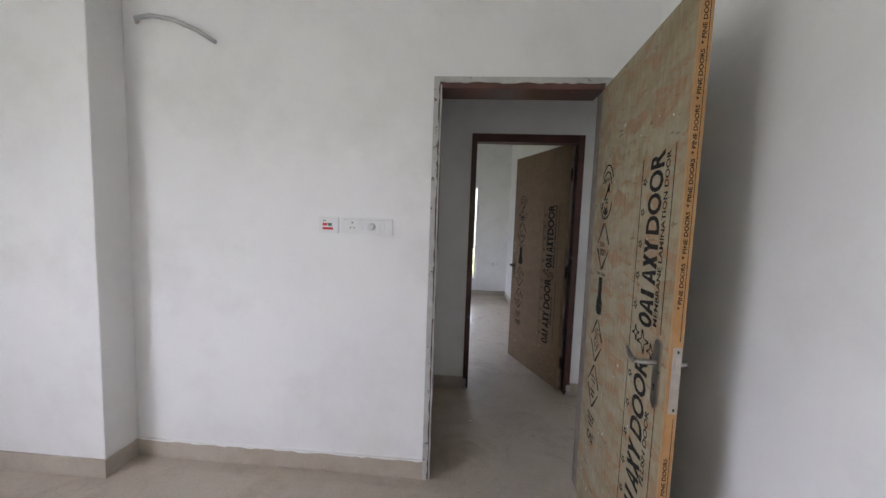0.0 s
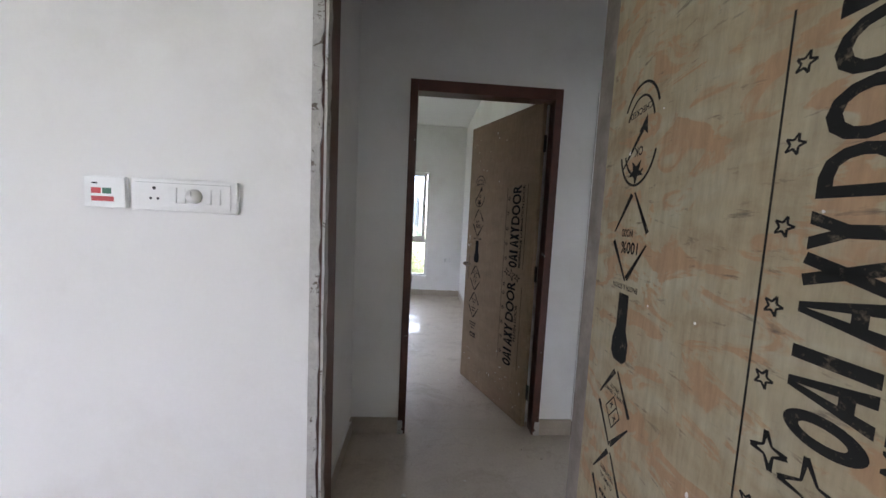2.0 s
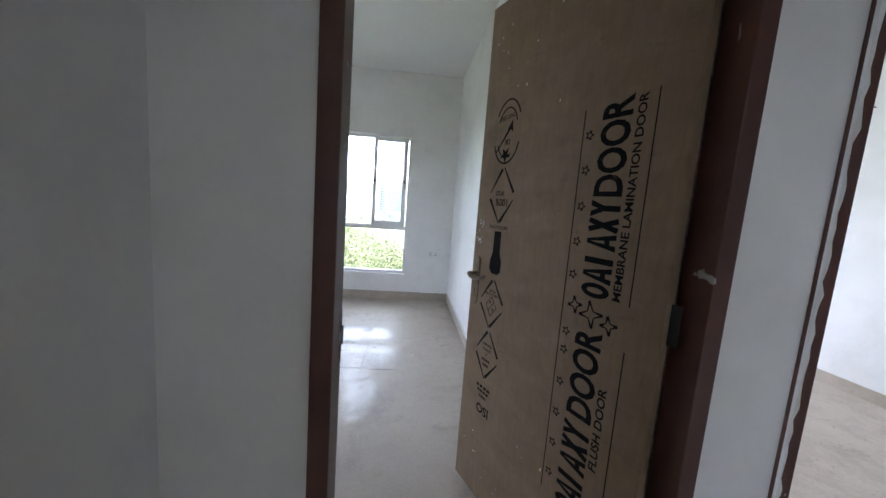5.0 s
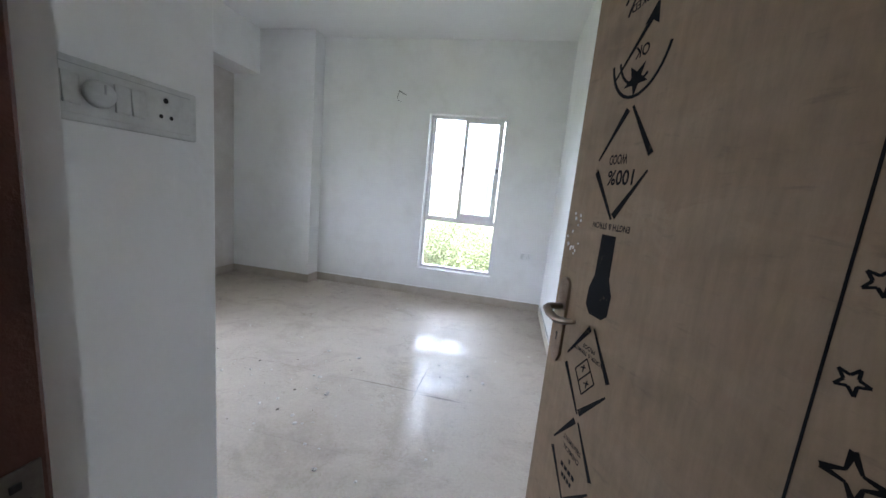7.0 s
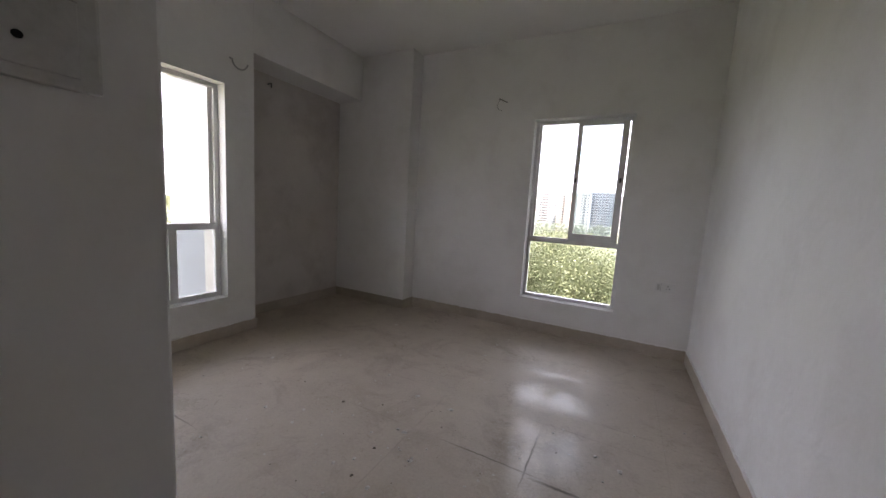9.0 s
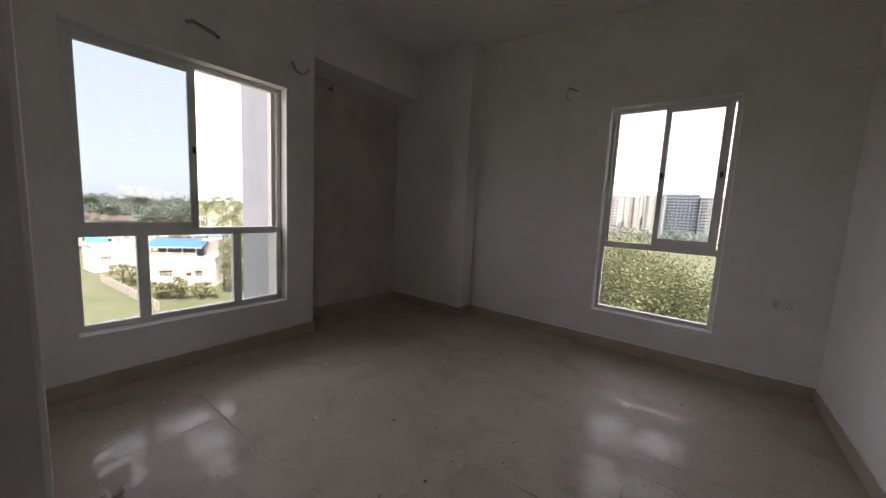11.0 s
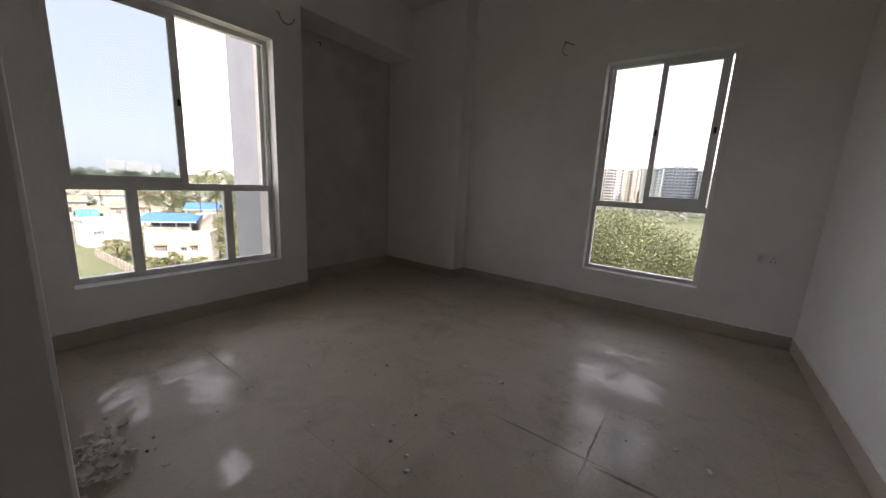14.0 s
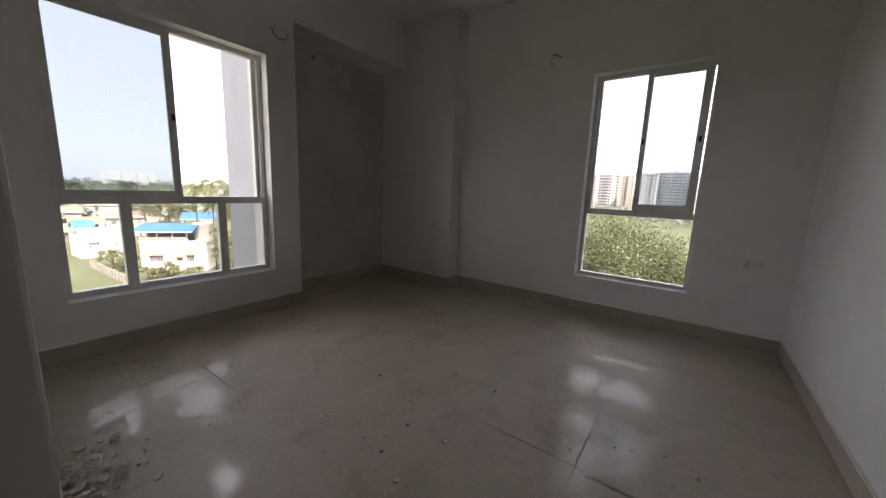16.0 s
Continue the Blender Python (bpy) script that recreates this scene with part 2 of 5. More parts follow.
def add_box(bm, a, b, bevel=0.0, m=None, index=0):
    x0, y0, z0 = (min(p, q) for p, q in zip(a, b))
    x1, y1, z1 = (max(p, q) for p, q in zip(a, b))
    v = [bm.verts.new(p) for p in ((x0, y0, z0), (x1, y0, z0), (x1, y1, z0), (x0, y1, z0), (x0, y0, z1), (x1, y0, z1), (x1, y1, z1), (x0, y1, z1))]
    fs = [bm.faces.new([v[i] for i in q]) for q in ((3, 2, 1, 0), (4, 5, 6, 7), (0, 1, 5, 4), (1, 2, 6, 5), (2, 3, 7, 6), (3, 0, 4, 7))]
    for f in fs:
        f.material_index = index
    if bevel:
        es = list({e for f in fs for e in f.edges})
        res = bmesh.ops.bevel(bm, geom=es, offset=bevel, segments=2, affect="EDGES", profile=0.6)
        vs = list({w for f in res["faces"] for w in f.verts} | {w for w in v if w.is_valid})
        for f in res["faces"]:
            f.material_index = index
    else:
        vs = v
    if m is not None:
        bmesh.ops.transform(bm, matrix=m, verts=vs)
    return vs


def box(a, b, bevel=0.0, m=None):
    bm = bmesh.new()
    add_box(bm, a, b, bevel, m)
    return bm


def empty(name, m=None):
    ob = new(name)
    ob.empty_display_size = 0.1
    if m is not None:
        ob.matrix_world = m
    return ob


def wall(name, axis, at, thick, u0, u1, z0, z1, openings=(), mat=None):
    """A wall along x or y whose face lies at `at`, with openings (u0, u1, z0, z1) right through it."""
    us = sorted({u0, u1, *[o[0] for o in openings], *[o[1] for o in openings]})
    zs = sorted({z0, z1, *[o[2] for o in openings], *[o[3] for o in openings]})
    us, zs = [u for u in us if u0 <= u <= u1], [z for z in zs if z0 <= z <= z1]

    def solid(i, k):
        if not (0 <= i < len(us) - 1 and 0 <= k < len(zs) - 1):
            return False
        u, z = (us[i] + us[i + 1]) / 2, (zs[k] + zs[k + 1]) / 2
        return not any(o[0] < u < o[1] and o[2] < z < o[3] for o in openings)

    def point(u, d, z):
        return (u, at + d, z) if axis == "x" else (at + d, u, z)

    bm = bmesh.new()

    def quad(*ps):
        bm.faces.new([bm.verts.new(p) for p in ps])

    for i in range(len(us) - 1):
        for k in range(len(zs) - 1):
            if not solid(i, k):
                continue
            a, b, c, d = us[i], us[i + 1], zs[k], zs[k + 1]
            for depth in (0, thick):
                quad(point(a, depth, c), point(b, depth, c), point(b, depth, d), point(a, depth, d))
            for di, dk, p, q in ((-1, 0, (a, c), (a, d)), (1, 0, (b, c), (b, d)), (0, -1, (a, c), (b, c)), (0, 1, (a, d), (b, d))):
                if not solid(i + di, k + dk):
                    quad(point(p[0], 0, p[1]), point(q[0], 0, q[1]), point(q[0], thick, q[1]), point(p[0], thick, p[1]))
    bmesh.ops.remove_doubles(bm, verts=bm.verts, dist=1e-5)
    return tagged(mesh_object(name, bm, mat or M["paint"]), kind="structure")


def block(name, a, b, mat=None, bevel=0.0):
    return tagged(mesh_object(name, box(a, b, bevel), mat or M["paint"]), kind="structure")


# ---- the large structure ----
DY = 0.02
H = 2.86          # ceiling
A_Y = 2.905       # bedroom side of the first door wall
P_Y = 3.972       # passage side of the second door wall
B_S = 4.10        # far side of that wall
B_N = 7.80        # far wall of the corner room
B_W = -2.523      # window wall of the corner room
B_E = 0.94        # right-hand wall of the corner room

wall("wall_bedroom_door", "x", A_Y, 0.14, -3.3, 0.813, 0, H, [(-0.042, 0.813, 0, 2.118)])
wall("wall_bedroom_door_side", "x", A_Y, 0.08, 0.813, 2.9, 0, H)
block("wall_pilaster_bedroom", (-3.3, 2.72, 0), (-1.70, A_Y, H), bevel=0.006)
wall("wall_bedroom_east", "y", 1.02, 0.12, -1.6, A_Y, 0, H)
wall("wall_bedroom_south", "x", -1.72, 0.12, -3.42, 1.14, 0, H)
wall("wall_bedroom_west", "y", -3.42, 0.12, -1.6, A_Y, 0, H, [(-0.8, 0.6, 0.70, 2.10)])
wall("wall_passage_west", "y", -0.247, 0.12, A_Y + 0.14, P_Y, 0, H)
wall("wall_passage_east", "y", 2.78, 0.12, A_Y + 0.08, P_Y, 0, H)
wall("wall_second_door", "x", P_Y, B_S - P_Y, -0.247, 4.12, 0, H, [(0.161, 1.049, 0, 2.12), (1.262, 2.10, 0, 2.12)])
block("wall_entry_return", (-0.247, B_S, 0), (-0.124, 4.529, H), bevel=0.004)
wall("wall_corner_room_south", "x", 4.409, 0.12, B_W - 0.15, -0.247, 0, H)
wall("wall_corner_room_west", "y", B_W - 0.15, 0.15, 4.529, 6.252, 0, H, [(4.791, 6.01, 0.343, 2.052)])
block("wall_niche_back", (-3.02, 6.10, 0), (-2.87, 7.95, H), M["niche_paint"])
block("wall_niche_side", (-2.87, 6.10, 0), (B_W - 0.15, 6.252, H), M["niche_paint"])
block("wall_niche_lintel", (-2.87, 6.252, 2.372), (B_W, 7.598, H), bevel=0.004)
block("wall_pilaster_corner_room", (-2.87, 7.598, 0), (-1.829, 7.95, H), bevel=0.004)
wall("wall_corner_room_north", "x", B_N, 0.15, -1.829, B_E + 0.12, 0, H, [(-0.52, 0.348, 0.331, 2.094)])
wall("wall_corner_room_east", "y", B_E, 0.12, B_S, B_N, 0, H)
wall("wall_next_room_north", "x", 7.70, 0.15, B_E + 0.12, 4.12, 0, H, [(2.1, 3.0, 0.6, 2.0)])
wall("wall_next_room_east", "y", 4.0, 0.12, B_S, 7.70, 0, H)
block("ceiling", (-3.5, -1.8, H), (4.2, 7.98, H + 0.15), M["ceiling"])
block("floor", (-3.5, -1.8, -0.15), (4.2, 7.98, -0.0012), M["mortar"])
# unseen storeys added below; unseen block above keeps sun off fin and windows
block("building_base", (-3.02, -1.72, -18.5), (4.12, 7.95, -0.15), M["outer"])
block("building_upper_sun_block", (-3.02, -1.72, H + 0.15), (4.12, 7.95, 12.0), M["outer"])
block("wall_outside_fin", (-4.30, 6.42, -18.5), (-3.02, 6.57, 12.0), M["outer"])


def skirting(runs):
    for a, b, side in runs:
        # side: the way the skirting stands out from the wall
        x0, y0, x1, y1 = min(a[0], b[0]), min(a[1], b[1]), max(a[0], b[0]), max(a[1], b[1])
        if x0 == x1:
            lo, hi = (x0, x0 + 0.011) if side > 0 else (x0 - 0.011, x0)
            bm = box((lo, y0, 0), (hi, y1, 0.1), 0.002)
        else:
            lo, hi = (y0, y0 + 0.011) if side > 0 else (y0 - 0.011, y0)
            bm = box((x0, lo, 0), (x1, hi, 0.1), 0.002)
        tagged(mesh_object("baseboard", bm, M["skirting"]), kind="structure")


skirting([((-1.70, A_Y), (-0.042, A_Y), -1), ((-1.70, 2.72), (-1.70, A_Y - 0.011), 1), ((-3.3, 2.72), (-1.689, 2.72), -1),
          ((0.813, A_Y), (1.02, A_Y), -1), ((1.02, -1.6), (1.02, A_Y - 0.011), -1),
          ((-0.127, 3.045), (-0.127, P_Y - 0.011), 1), ((-0.127, P_Y), (0.161, P_Y), -1), ((1.049, P_Y), (1.262, P_Y), -1), ((2.10, P_Y), (2.78, P_Y), -1),
          ((-0.247 - 2.276, 4.529), (-0.124, 4.529), 1),
          ((B_W, 4.54), (B_W, 6.263), 1), ((B_W - 0.15 + 0.15, 6.252), (-2.87, 6.252), 1), ((-2.87, 6.263), (-2.87, 7.598), 1),
          ((-2.859, 7.598), (-1.818, 7.598), -1), ((-1.829, 7.598), (-1.829, B_N), 1), ((-1.818, B_N), (B_E, B_N), -1), ((B_E, B_S), (B_E, B_N - 0.011), -1),
          ((4.0, B_S), (4.0, 7.70), -1), ((1.045, 7.70), (3.989, 7.70), -1)])


# ---- doors ----
def door_frame(name, x0, x1, top, y, depth, mat, mat_side=None, width=0.044, right_depth=None):
    """A timber frame of two jambs and a head, rebated for the leaf."""
    f = tagged(empty(name, pose(x0, y, 0)), kind="structure")
    for nm, a, b in (("jamb", (0, 0, 0), (width, depth, top)), ("jamb", (x1 - x0 - width, 0, 0), (x1 - x0, right_depth or depth, top)), ("head", (width, 0, top - width - 0.02), (x1 - x0 - width, depth, top))):
        part(nm, box(a, b, 0.003), mat_side if mat_side and a[0] > 0.5 else mat, f)
    return f


door_frame("door_frame_1", -0.042, 0.813, 2.118, A_Y - 0.012, 0.155, M["frame_wood"], M["smeared_wood"], width=0.03, right_depth=0.092)
door_frame("door_frame_2", 0.161, 1.049, 2.12, P_Y - 0.012, 0.093, M["frame_wood"])
door_frame("door_frame_3", 1.262, 2.10, 2.12, P_Y - 0.012, 0.10, M["frame_wood"])

LEAF_W, LEAF_H, LEAF_T = 0.845, 2.055, 0.030


def plywood(name, stops, patch, grain, scuffs=0.3):
    """Raw veneer: drifting patches, grain along the height, faint scratches."""
    m, n, l, p = material(name)
    co = n.new("ShaderNodeTexCoord").outputs["Object"]
    mp = n.new("ShaderNodeMapping")
    mp.inputs["Scale"].default_value = (1, 1, 0.18)
    l.new(co, mp.inputs["Vector"])
    mp2 = n.new("ShaderNodeMapping")
    mp2.inputs["Scale"].default_value = (0.8, 1, 1.6)
    l.new(co, mp2.inputs["Vector"])
    a = noise_node(n, l, 6.5, 6, 0.62, mp2.outputs[0], 0.5)
    g = noise_node(n, l, 55, 6, 0.7, mp.outputs[0])
    c = ramp_node(n, l, a.outputs[0], stops).outputs[0]
    o = noise_node(n, l, 9, 4, 0.6, mp2.outputs[0], 1.0)
    k = ramp_node(n, l, o.outputs[0], [(0.52, (0, 0, 0)), (0.58, (0.8, 0.8, 0.8))])
    c = mix_node(n, l, k.outputs[0], c, patch)
    mp3 = n.new("ShaderNodeMapping")
    mp3.inputs["Scale"].default_value = (0.35, 1, 1.5)
    l.new(co, mp3.inputs["Vector"])
    rub = noise_node(n, l, 34, 5, 0.65, mp3.outputs[0], 0.4)
    rk = ramp_node(n, l, rub.outputs[0], [(0.60, (0, 0, 0)), (0.70, (scuffs, scuffs, scuffs))])
    c = mix_node(n, l, rk.outputs[0], c, (0.09, 0.07, 0.055))
    c = mix_node(n, l, grain, c, g.outputs[0], "OVERLAY")
    l.new(c, p.inputs["Base Color"])
    p.inputs["Roughness"].default_value = 0.72
    p.inputs["Specular IOR Level"].default_value = 0.22
    bump_node(n, l, p, g.outputs[0], 0.12, 0.003)
    return m


M["leaf_a"] = plywood("weathered_plywood", [(0.3, (0.262, 0.198, 0.12)), (0.5, (0.32, 0.268, 0.176)), (0.7, (0.345, 0.312, 0.225))], (0.325, 0.197, 0.11), 0.45, 0.7)
M["leaf_b"] = plywood("brown_plywood", [(0.3, (0.205, 0.145, 0.094)), (0.5, (0.238, 0.170, 0.112)), (0.7, (0.268, 0.195, 0.130))], (0.24, 0.166, 0.108), 0.3)


def leaf(name, m, mat, label, width):
    d = tagged(empty(name, m), label, "door")
    part("panel", box((0, 0, 0), (width, LEAF_T, LEAF_H), 0.0015), mat, d)
    return d


def leaf_pose(left, right):
    """The pose that lays a leaf's printed face from the edge `left` to the edge `right`, seen from its front."""
    ang = math.degrees(math.atan2(right[1] - left[1], right[0] - left[0]))
    return pose(left[0], left[1], 0.014, 0, 0, ang)


leaf_1 = leaf("door_leaf", leaf_pose((0.778, 2.90), (0.734, 2.101)), M["leaf_a"], "weathered raw plywood flush door standing open", 0.785)
leaf_2 = leaf("door_leaf", leaf_pose((0.64, 4.784), (0.955, 4.02)), M["leaf_b"], "brown plywood flush door standing half open", 0.826)


# ---- windows ----
def window(name, label, m, width, height, bars, panes, sashes):
    w = tagged(empty(name, m), label, kind="structure")
    for nm, a, b in bars:
        part(nm, box(a, b, 0.002), M["aluminium"], w)
    for a, b, g in panes:
        p = part("pane", box(a, b), M[g], w)
        p.visible_shadow = False
    return w


# west window: local x runs along the wall, y outwards, z up
def west_window():
    W, Hh = 1.219, 1.709
    d0, d1 = 0.095, 0.145
    t = 0.035
    bars = [("frame_bar", (0, d0, 0), (W, d1, t)), ("frame_bar", (0, d0, Hh - t), (W, d1, Hh)), ("frame_bar", (0, d0, t), (t, d1, Hh - t)), ("frame_bar", (W - t, d0, t), (W, d1, Hh - t)),
            ("transom", (t, d0 - 0.004, 0.562), (W - t, d1, 0.612)), ("mullion", (0.288, d0, t), (0.346, d1, 0.562)), ("mullion", (0.848, d0, t), (0.903, d1, 0.562))]
    x = 0.586
    bars += [("sash_bar", (t, d0 + 0.002, 0.612), (t + 0.03, d0 + 0.026, Hh - t)), ("sash_bar", (x, d0 + 0.002, 0.612), (x + 0.045, d0 + 0.026, Hh - t)),
             ("sash_bar", (t + 0.03, d0 + 0.002, 0.612), (x, d0 + 0.026, 0.647)), ("sash_bar", (t + 0.03, d0 + 0.002, Hh - t - 0.03), (x, d0 + 0.026, Hh - t)),
             ("sash_bar", (W - t - 0.03, d0 + 0.028, 0.612), (W - t, d0 + 0.048, Hh - t))]
    g = d0 + 0.014
    panes = [((t + 0.03, g, 0.647), (x, g + 0.004, Hh - t - 0.03), "tinted_glass"), ((t, g, t), (0.290, g + 0.004, 0.562), "glass"), ((0.344, g, t), (0.85, g + 0.004, 0.562), "glass"), ((0.90, g, t), (W - t, g + 0.004, 0.562), "glass")]
    return window("window_1", "large aluminium window with sliding upper sashes", pose(B_W, 4.791, 0.343, 0, 0, 90), W, Hh, bars, panes, ())


def north_window():
    W, Hh = 0.868, 1.763
    d0, d1 = 0.095, 0.145
    t = 0.03
    bars = [("frame_bar", (0, d0, 0), (W, d1, t)), ("frame_bar", (0, d0, Hh - t), (W, d1, Hh)), ("frame_bar", (0, d0, t), (t, d1, Hh - t)), ("frame_bar", (W - t, d0, t), (W, d1, Hh - t)),
            ("transom", (t, d0 - 0.004, 0.575), (W - t, d1, 0.625))]
    x0, x1 = 0.395, 0.829
    bars += [("sash_bar", (x0, d0 + 0.002, 0.625), (x0 + 0.04, d0 + 0.026, Hh - t)), ("sash_bar", (x1 - 0.056, d0 + 0.002, 0.625), (x1, d0 + 0.026, Hh - t)),
             ("sash_bar", (x0 + 0.04, d0 + 0.002, 0.625), (x1 - 0.056, d0 + 0.026, 0.682)), ("sash_bar", (x0 + 0.04, d0 + 0.002, Hh - t - 0.03), (x1 - 0.056, d0 + 0.026, Hh - t)),
             ("sash_bar", (t, d0 + 0.028, 0.625), (t + 0.022, d0 + 0.048, Hh - t))]
    g = d0 + 0.014
    panes = [((x0 + 0.04, g, 0.682), (x1 - 0.056, g + 0.004, Hh - t - 0.03), "hazy_glass"), ((t, g + 0.022, 0.625), (x0 + 0.02, g + 0.026, Hh - t), "glass"), ((t, g, t), (W - t, g + 0.004, 0.575), "glass")]
    return window("window_2", "narrow tall aluminium window with a sliding upper sash", pose(-0.52, B_N, 0.331), W, Hh, bars, panes, ())


def sash_latch(win, x, z):
    """A small dark touch latch on a sliding sash."""
    part("latch", box((x - 0.009, 0.088, z - 0.022), (x + 0.009, 0.097, z + 0.022), 0.003), M["dark"], win, "small dark sash latch")


window_west, window_north = west_window(), north_window()
sash_latch(window_west, 0.612, 1.14)
sash_latch(window_north, 0.800, 1.20)
sash_latch(window_north, 0.412, 1.195)
# ---- small shape helpers ----
def add_tube(bm, pts, r, seg=10, flat=1.0):
    """A round bar along pts; r is one radius or one for each point. flat squeezes it across its second axis."""
    pts = [Vector(p) for p in pts]
    rs = r if isinstance(r, (list, tuple)) else [r] * len(pts)
    rings = []
    side = None
    for i, p in enumerate(pts):
        d = (pts[min(i + 1, len(pts) - 1)] - pts[max(i - 1, 0)]).normalized()
        if side is None:
            side = d.cross(Vector((0, 0, 1)) if abs(d.z) < 0.9 else Vector((1, 0, 0))).normalized()
        side = (side - d * side.dot(d)).normalized()
        up = d.cross(side)
        rings.append([bm.verts.new(p + rs[i] * (side * math.cos(2 * math.pi * k / seg) + up * flat * math.sin(2 * math.pi * k / seg))) for k in range(seg)])
    for a, b in zip(rings, rings[1:]):
        for k in range(seg):
            bm.faces.new((a[k], a[(k + 1) % seg], b[(k + 1) % seg], b[k]))
    bm.faces.new(rings[0][::-1])
    bm.faces.new(rings[-1])


def tube(pts, r, seg=10, flat=1.0):
    bm = bmesh.new()
    add_tube(bm, pts, r, seg, flat)
    return bm


def flat_shape(bm, pts, y0=-0.0007, y1=0.0):
    """A thin raised shape on a leaf's face, from its outline in (u, v)."""
    a = [bm.verts.new((u, y0, v)) for u, v in pts]
    b = [bm.verts.new((u, y1, v)) for u, v in pts]
    bm.faces.new(a)
    n = len(pts)
    for i in range(n):
        bm.faces.new((a[i], a[(i + 1) % n], b[(i + 1) % n], b[i]))


def stroke(bm, p, q, w0, w1=None):
    p, q = Vector(p), Vector(q)
    w1 = w0 if w1 is None else w1
    s = Vector((-(q - p).y, (q - p).x)).normalized()
    flat_shape(bm, [p + s * w0 / 2, q + s * w1 / 2, q - s * w1 / 2, p - s * w0 / 2])


def star_points(c, r0, r1, n, turn=90.0):
    return [(c[0] + (r0 if k % 2 == 0 else r1) * math.cos(radians(turn + 180 * k / n)), c[1] + (r0 if k % 2 == 0 else r1) * math.sin(radians(turn + 180 * k / n))) for k in range(2 * n)]


def outline(bm, pts, w):
    for p, q in zip(pts, pts[1:] + pts[:1]):
        stroke(bm, p, q, w)


def arc(bm, c, rx, ry, a0, a1, w, n=14):
    ps = [(c[0] + rx * math.cos(radians(a0 + (a1 - a0) * k / n)), c[1] + ry * math.sin(radians(a0 + (a1 - a0) * k / n))) for k in range(n + 1)]
    for p, q in zip(ps, ps[1:]):
        stroke(bm, p, q, w)


def ring(bm, c, rx, ry, wx, wy, n=28):
    """A flat ring with half axes rx, ry and rims wx, wy wide."""
    for i in range(n):
        a, b = math.tau * i / n, math.tau * (i + 1) / n
        flat_shape(bm, [(c[0] + (rx - kx) * math.cos(t), c[1] + (ry - ky) * math.sin(t)) for t, kx, ky in ((a, 0, 0), (b, 0, 0), (b, wx, wy), (a, wx, wy))])


def wedge(bm, l0, l1, a, b, w):
    """A pointed arch of two slanting bars, tip at l0, with a tie across."""
    m = (a + b) / 2
    flat_shape(bm, [(l0, m - w / 2), (l0, m + 0.001), (l1, a + w), (l1, a - 0.002)])
    flat_shape(bm, [(l0, m - 0.001), (l0, m + w / 2), (l1, b + 0.002), (l1, b - w)])
    u = l0 + (l1 - l0) * 0.62
    flat_shape(bm, [(u, a + 0.012), (u + 0.016, a + 0.010), (u + 0.016, b - 0.010), (u, b - 0.012)])


def lettering(words, u, v, length, height, turn, parent, mat, y=-0.0007):
    """Printed words on a leaf's face: centred at (u, v), `length` long, with capitals `height` tall, turned by `turn` degrees."""
    cu = bpy.data.curves.new("lettering", "FONT")
    cu.body, cu.align_x, cu.align_y = words, "CENTER", "CENTER"
    cu.resolution_u = 3
    cu.offset = 0.030 if height > 0.03 else 0.022
    ob = bpy.data.objects.new("lettering", cu)
    me = bpy.data.meshes.new_from_object(ob)
    bpy.data.objects.remove(ob)
    co = np.array([w.co[:] for w in me.vertices])
    lo, hi = co.min(0), co.max(0)
    mid = (lo + hi) / 2
    c, s = math.cos(radians(turn)), math.sin(radians(turn))
    for w in me.vertices:
        a = (w.co.x - mid[0]) * length / (hi[0] - lo[0])
        b = (w.co.y - mid[1]) * height / (hi[1] - lo[1])
        w.co = (u + a * c - b * s, y, v + a * s + b * c)
    me.name = "lettering"
    me.materials.append(mat)
    ob = new("lettering", me)
    ob.parent = parent
    return ob


# ---- the doors' print, lipping and fittings ----
def ink_material(name, ink, under, wear):
    m, n, l, p = material(name)
    co = n.new("ShaderNodeTexCoord").outputs["Object"]
    t = noise_node(n, l, 38, 5, 0.7, co)
    k = ramp_node(n, l, t.outputs[0], [(wear, (0, 0, 0)), (wear + 0.12, (1, 1, 1))])
    l.new(mix_node(n, l, k.outputs[0], ink, under), p.inputs["Base Color"])
    p.inputs["Roughness"].default_value = 0.8
    p.inputs["Specular IOR Level"].default_value = 0.1
    return m


M["ink_a"] = ink_material("worn_black_ink", (0.018, 0.017, 0.016), (0.13, 0.105, 0.07), 0.57)
M["ink_b"] = ink_material("black_ink", (0.009, 0.009, 0.010), (0.075, 0.055, 0.036), 0.60)
M["lipping"] = surface("orange_pine_lipping", (0.40, 0.20, 0.07), (0.52, 0.29, 0.12), 8, 90, 0.6, 0, 0.2, ((0.60, 0.58, 0.54), 25, 0.72))


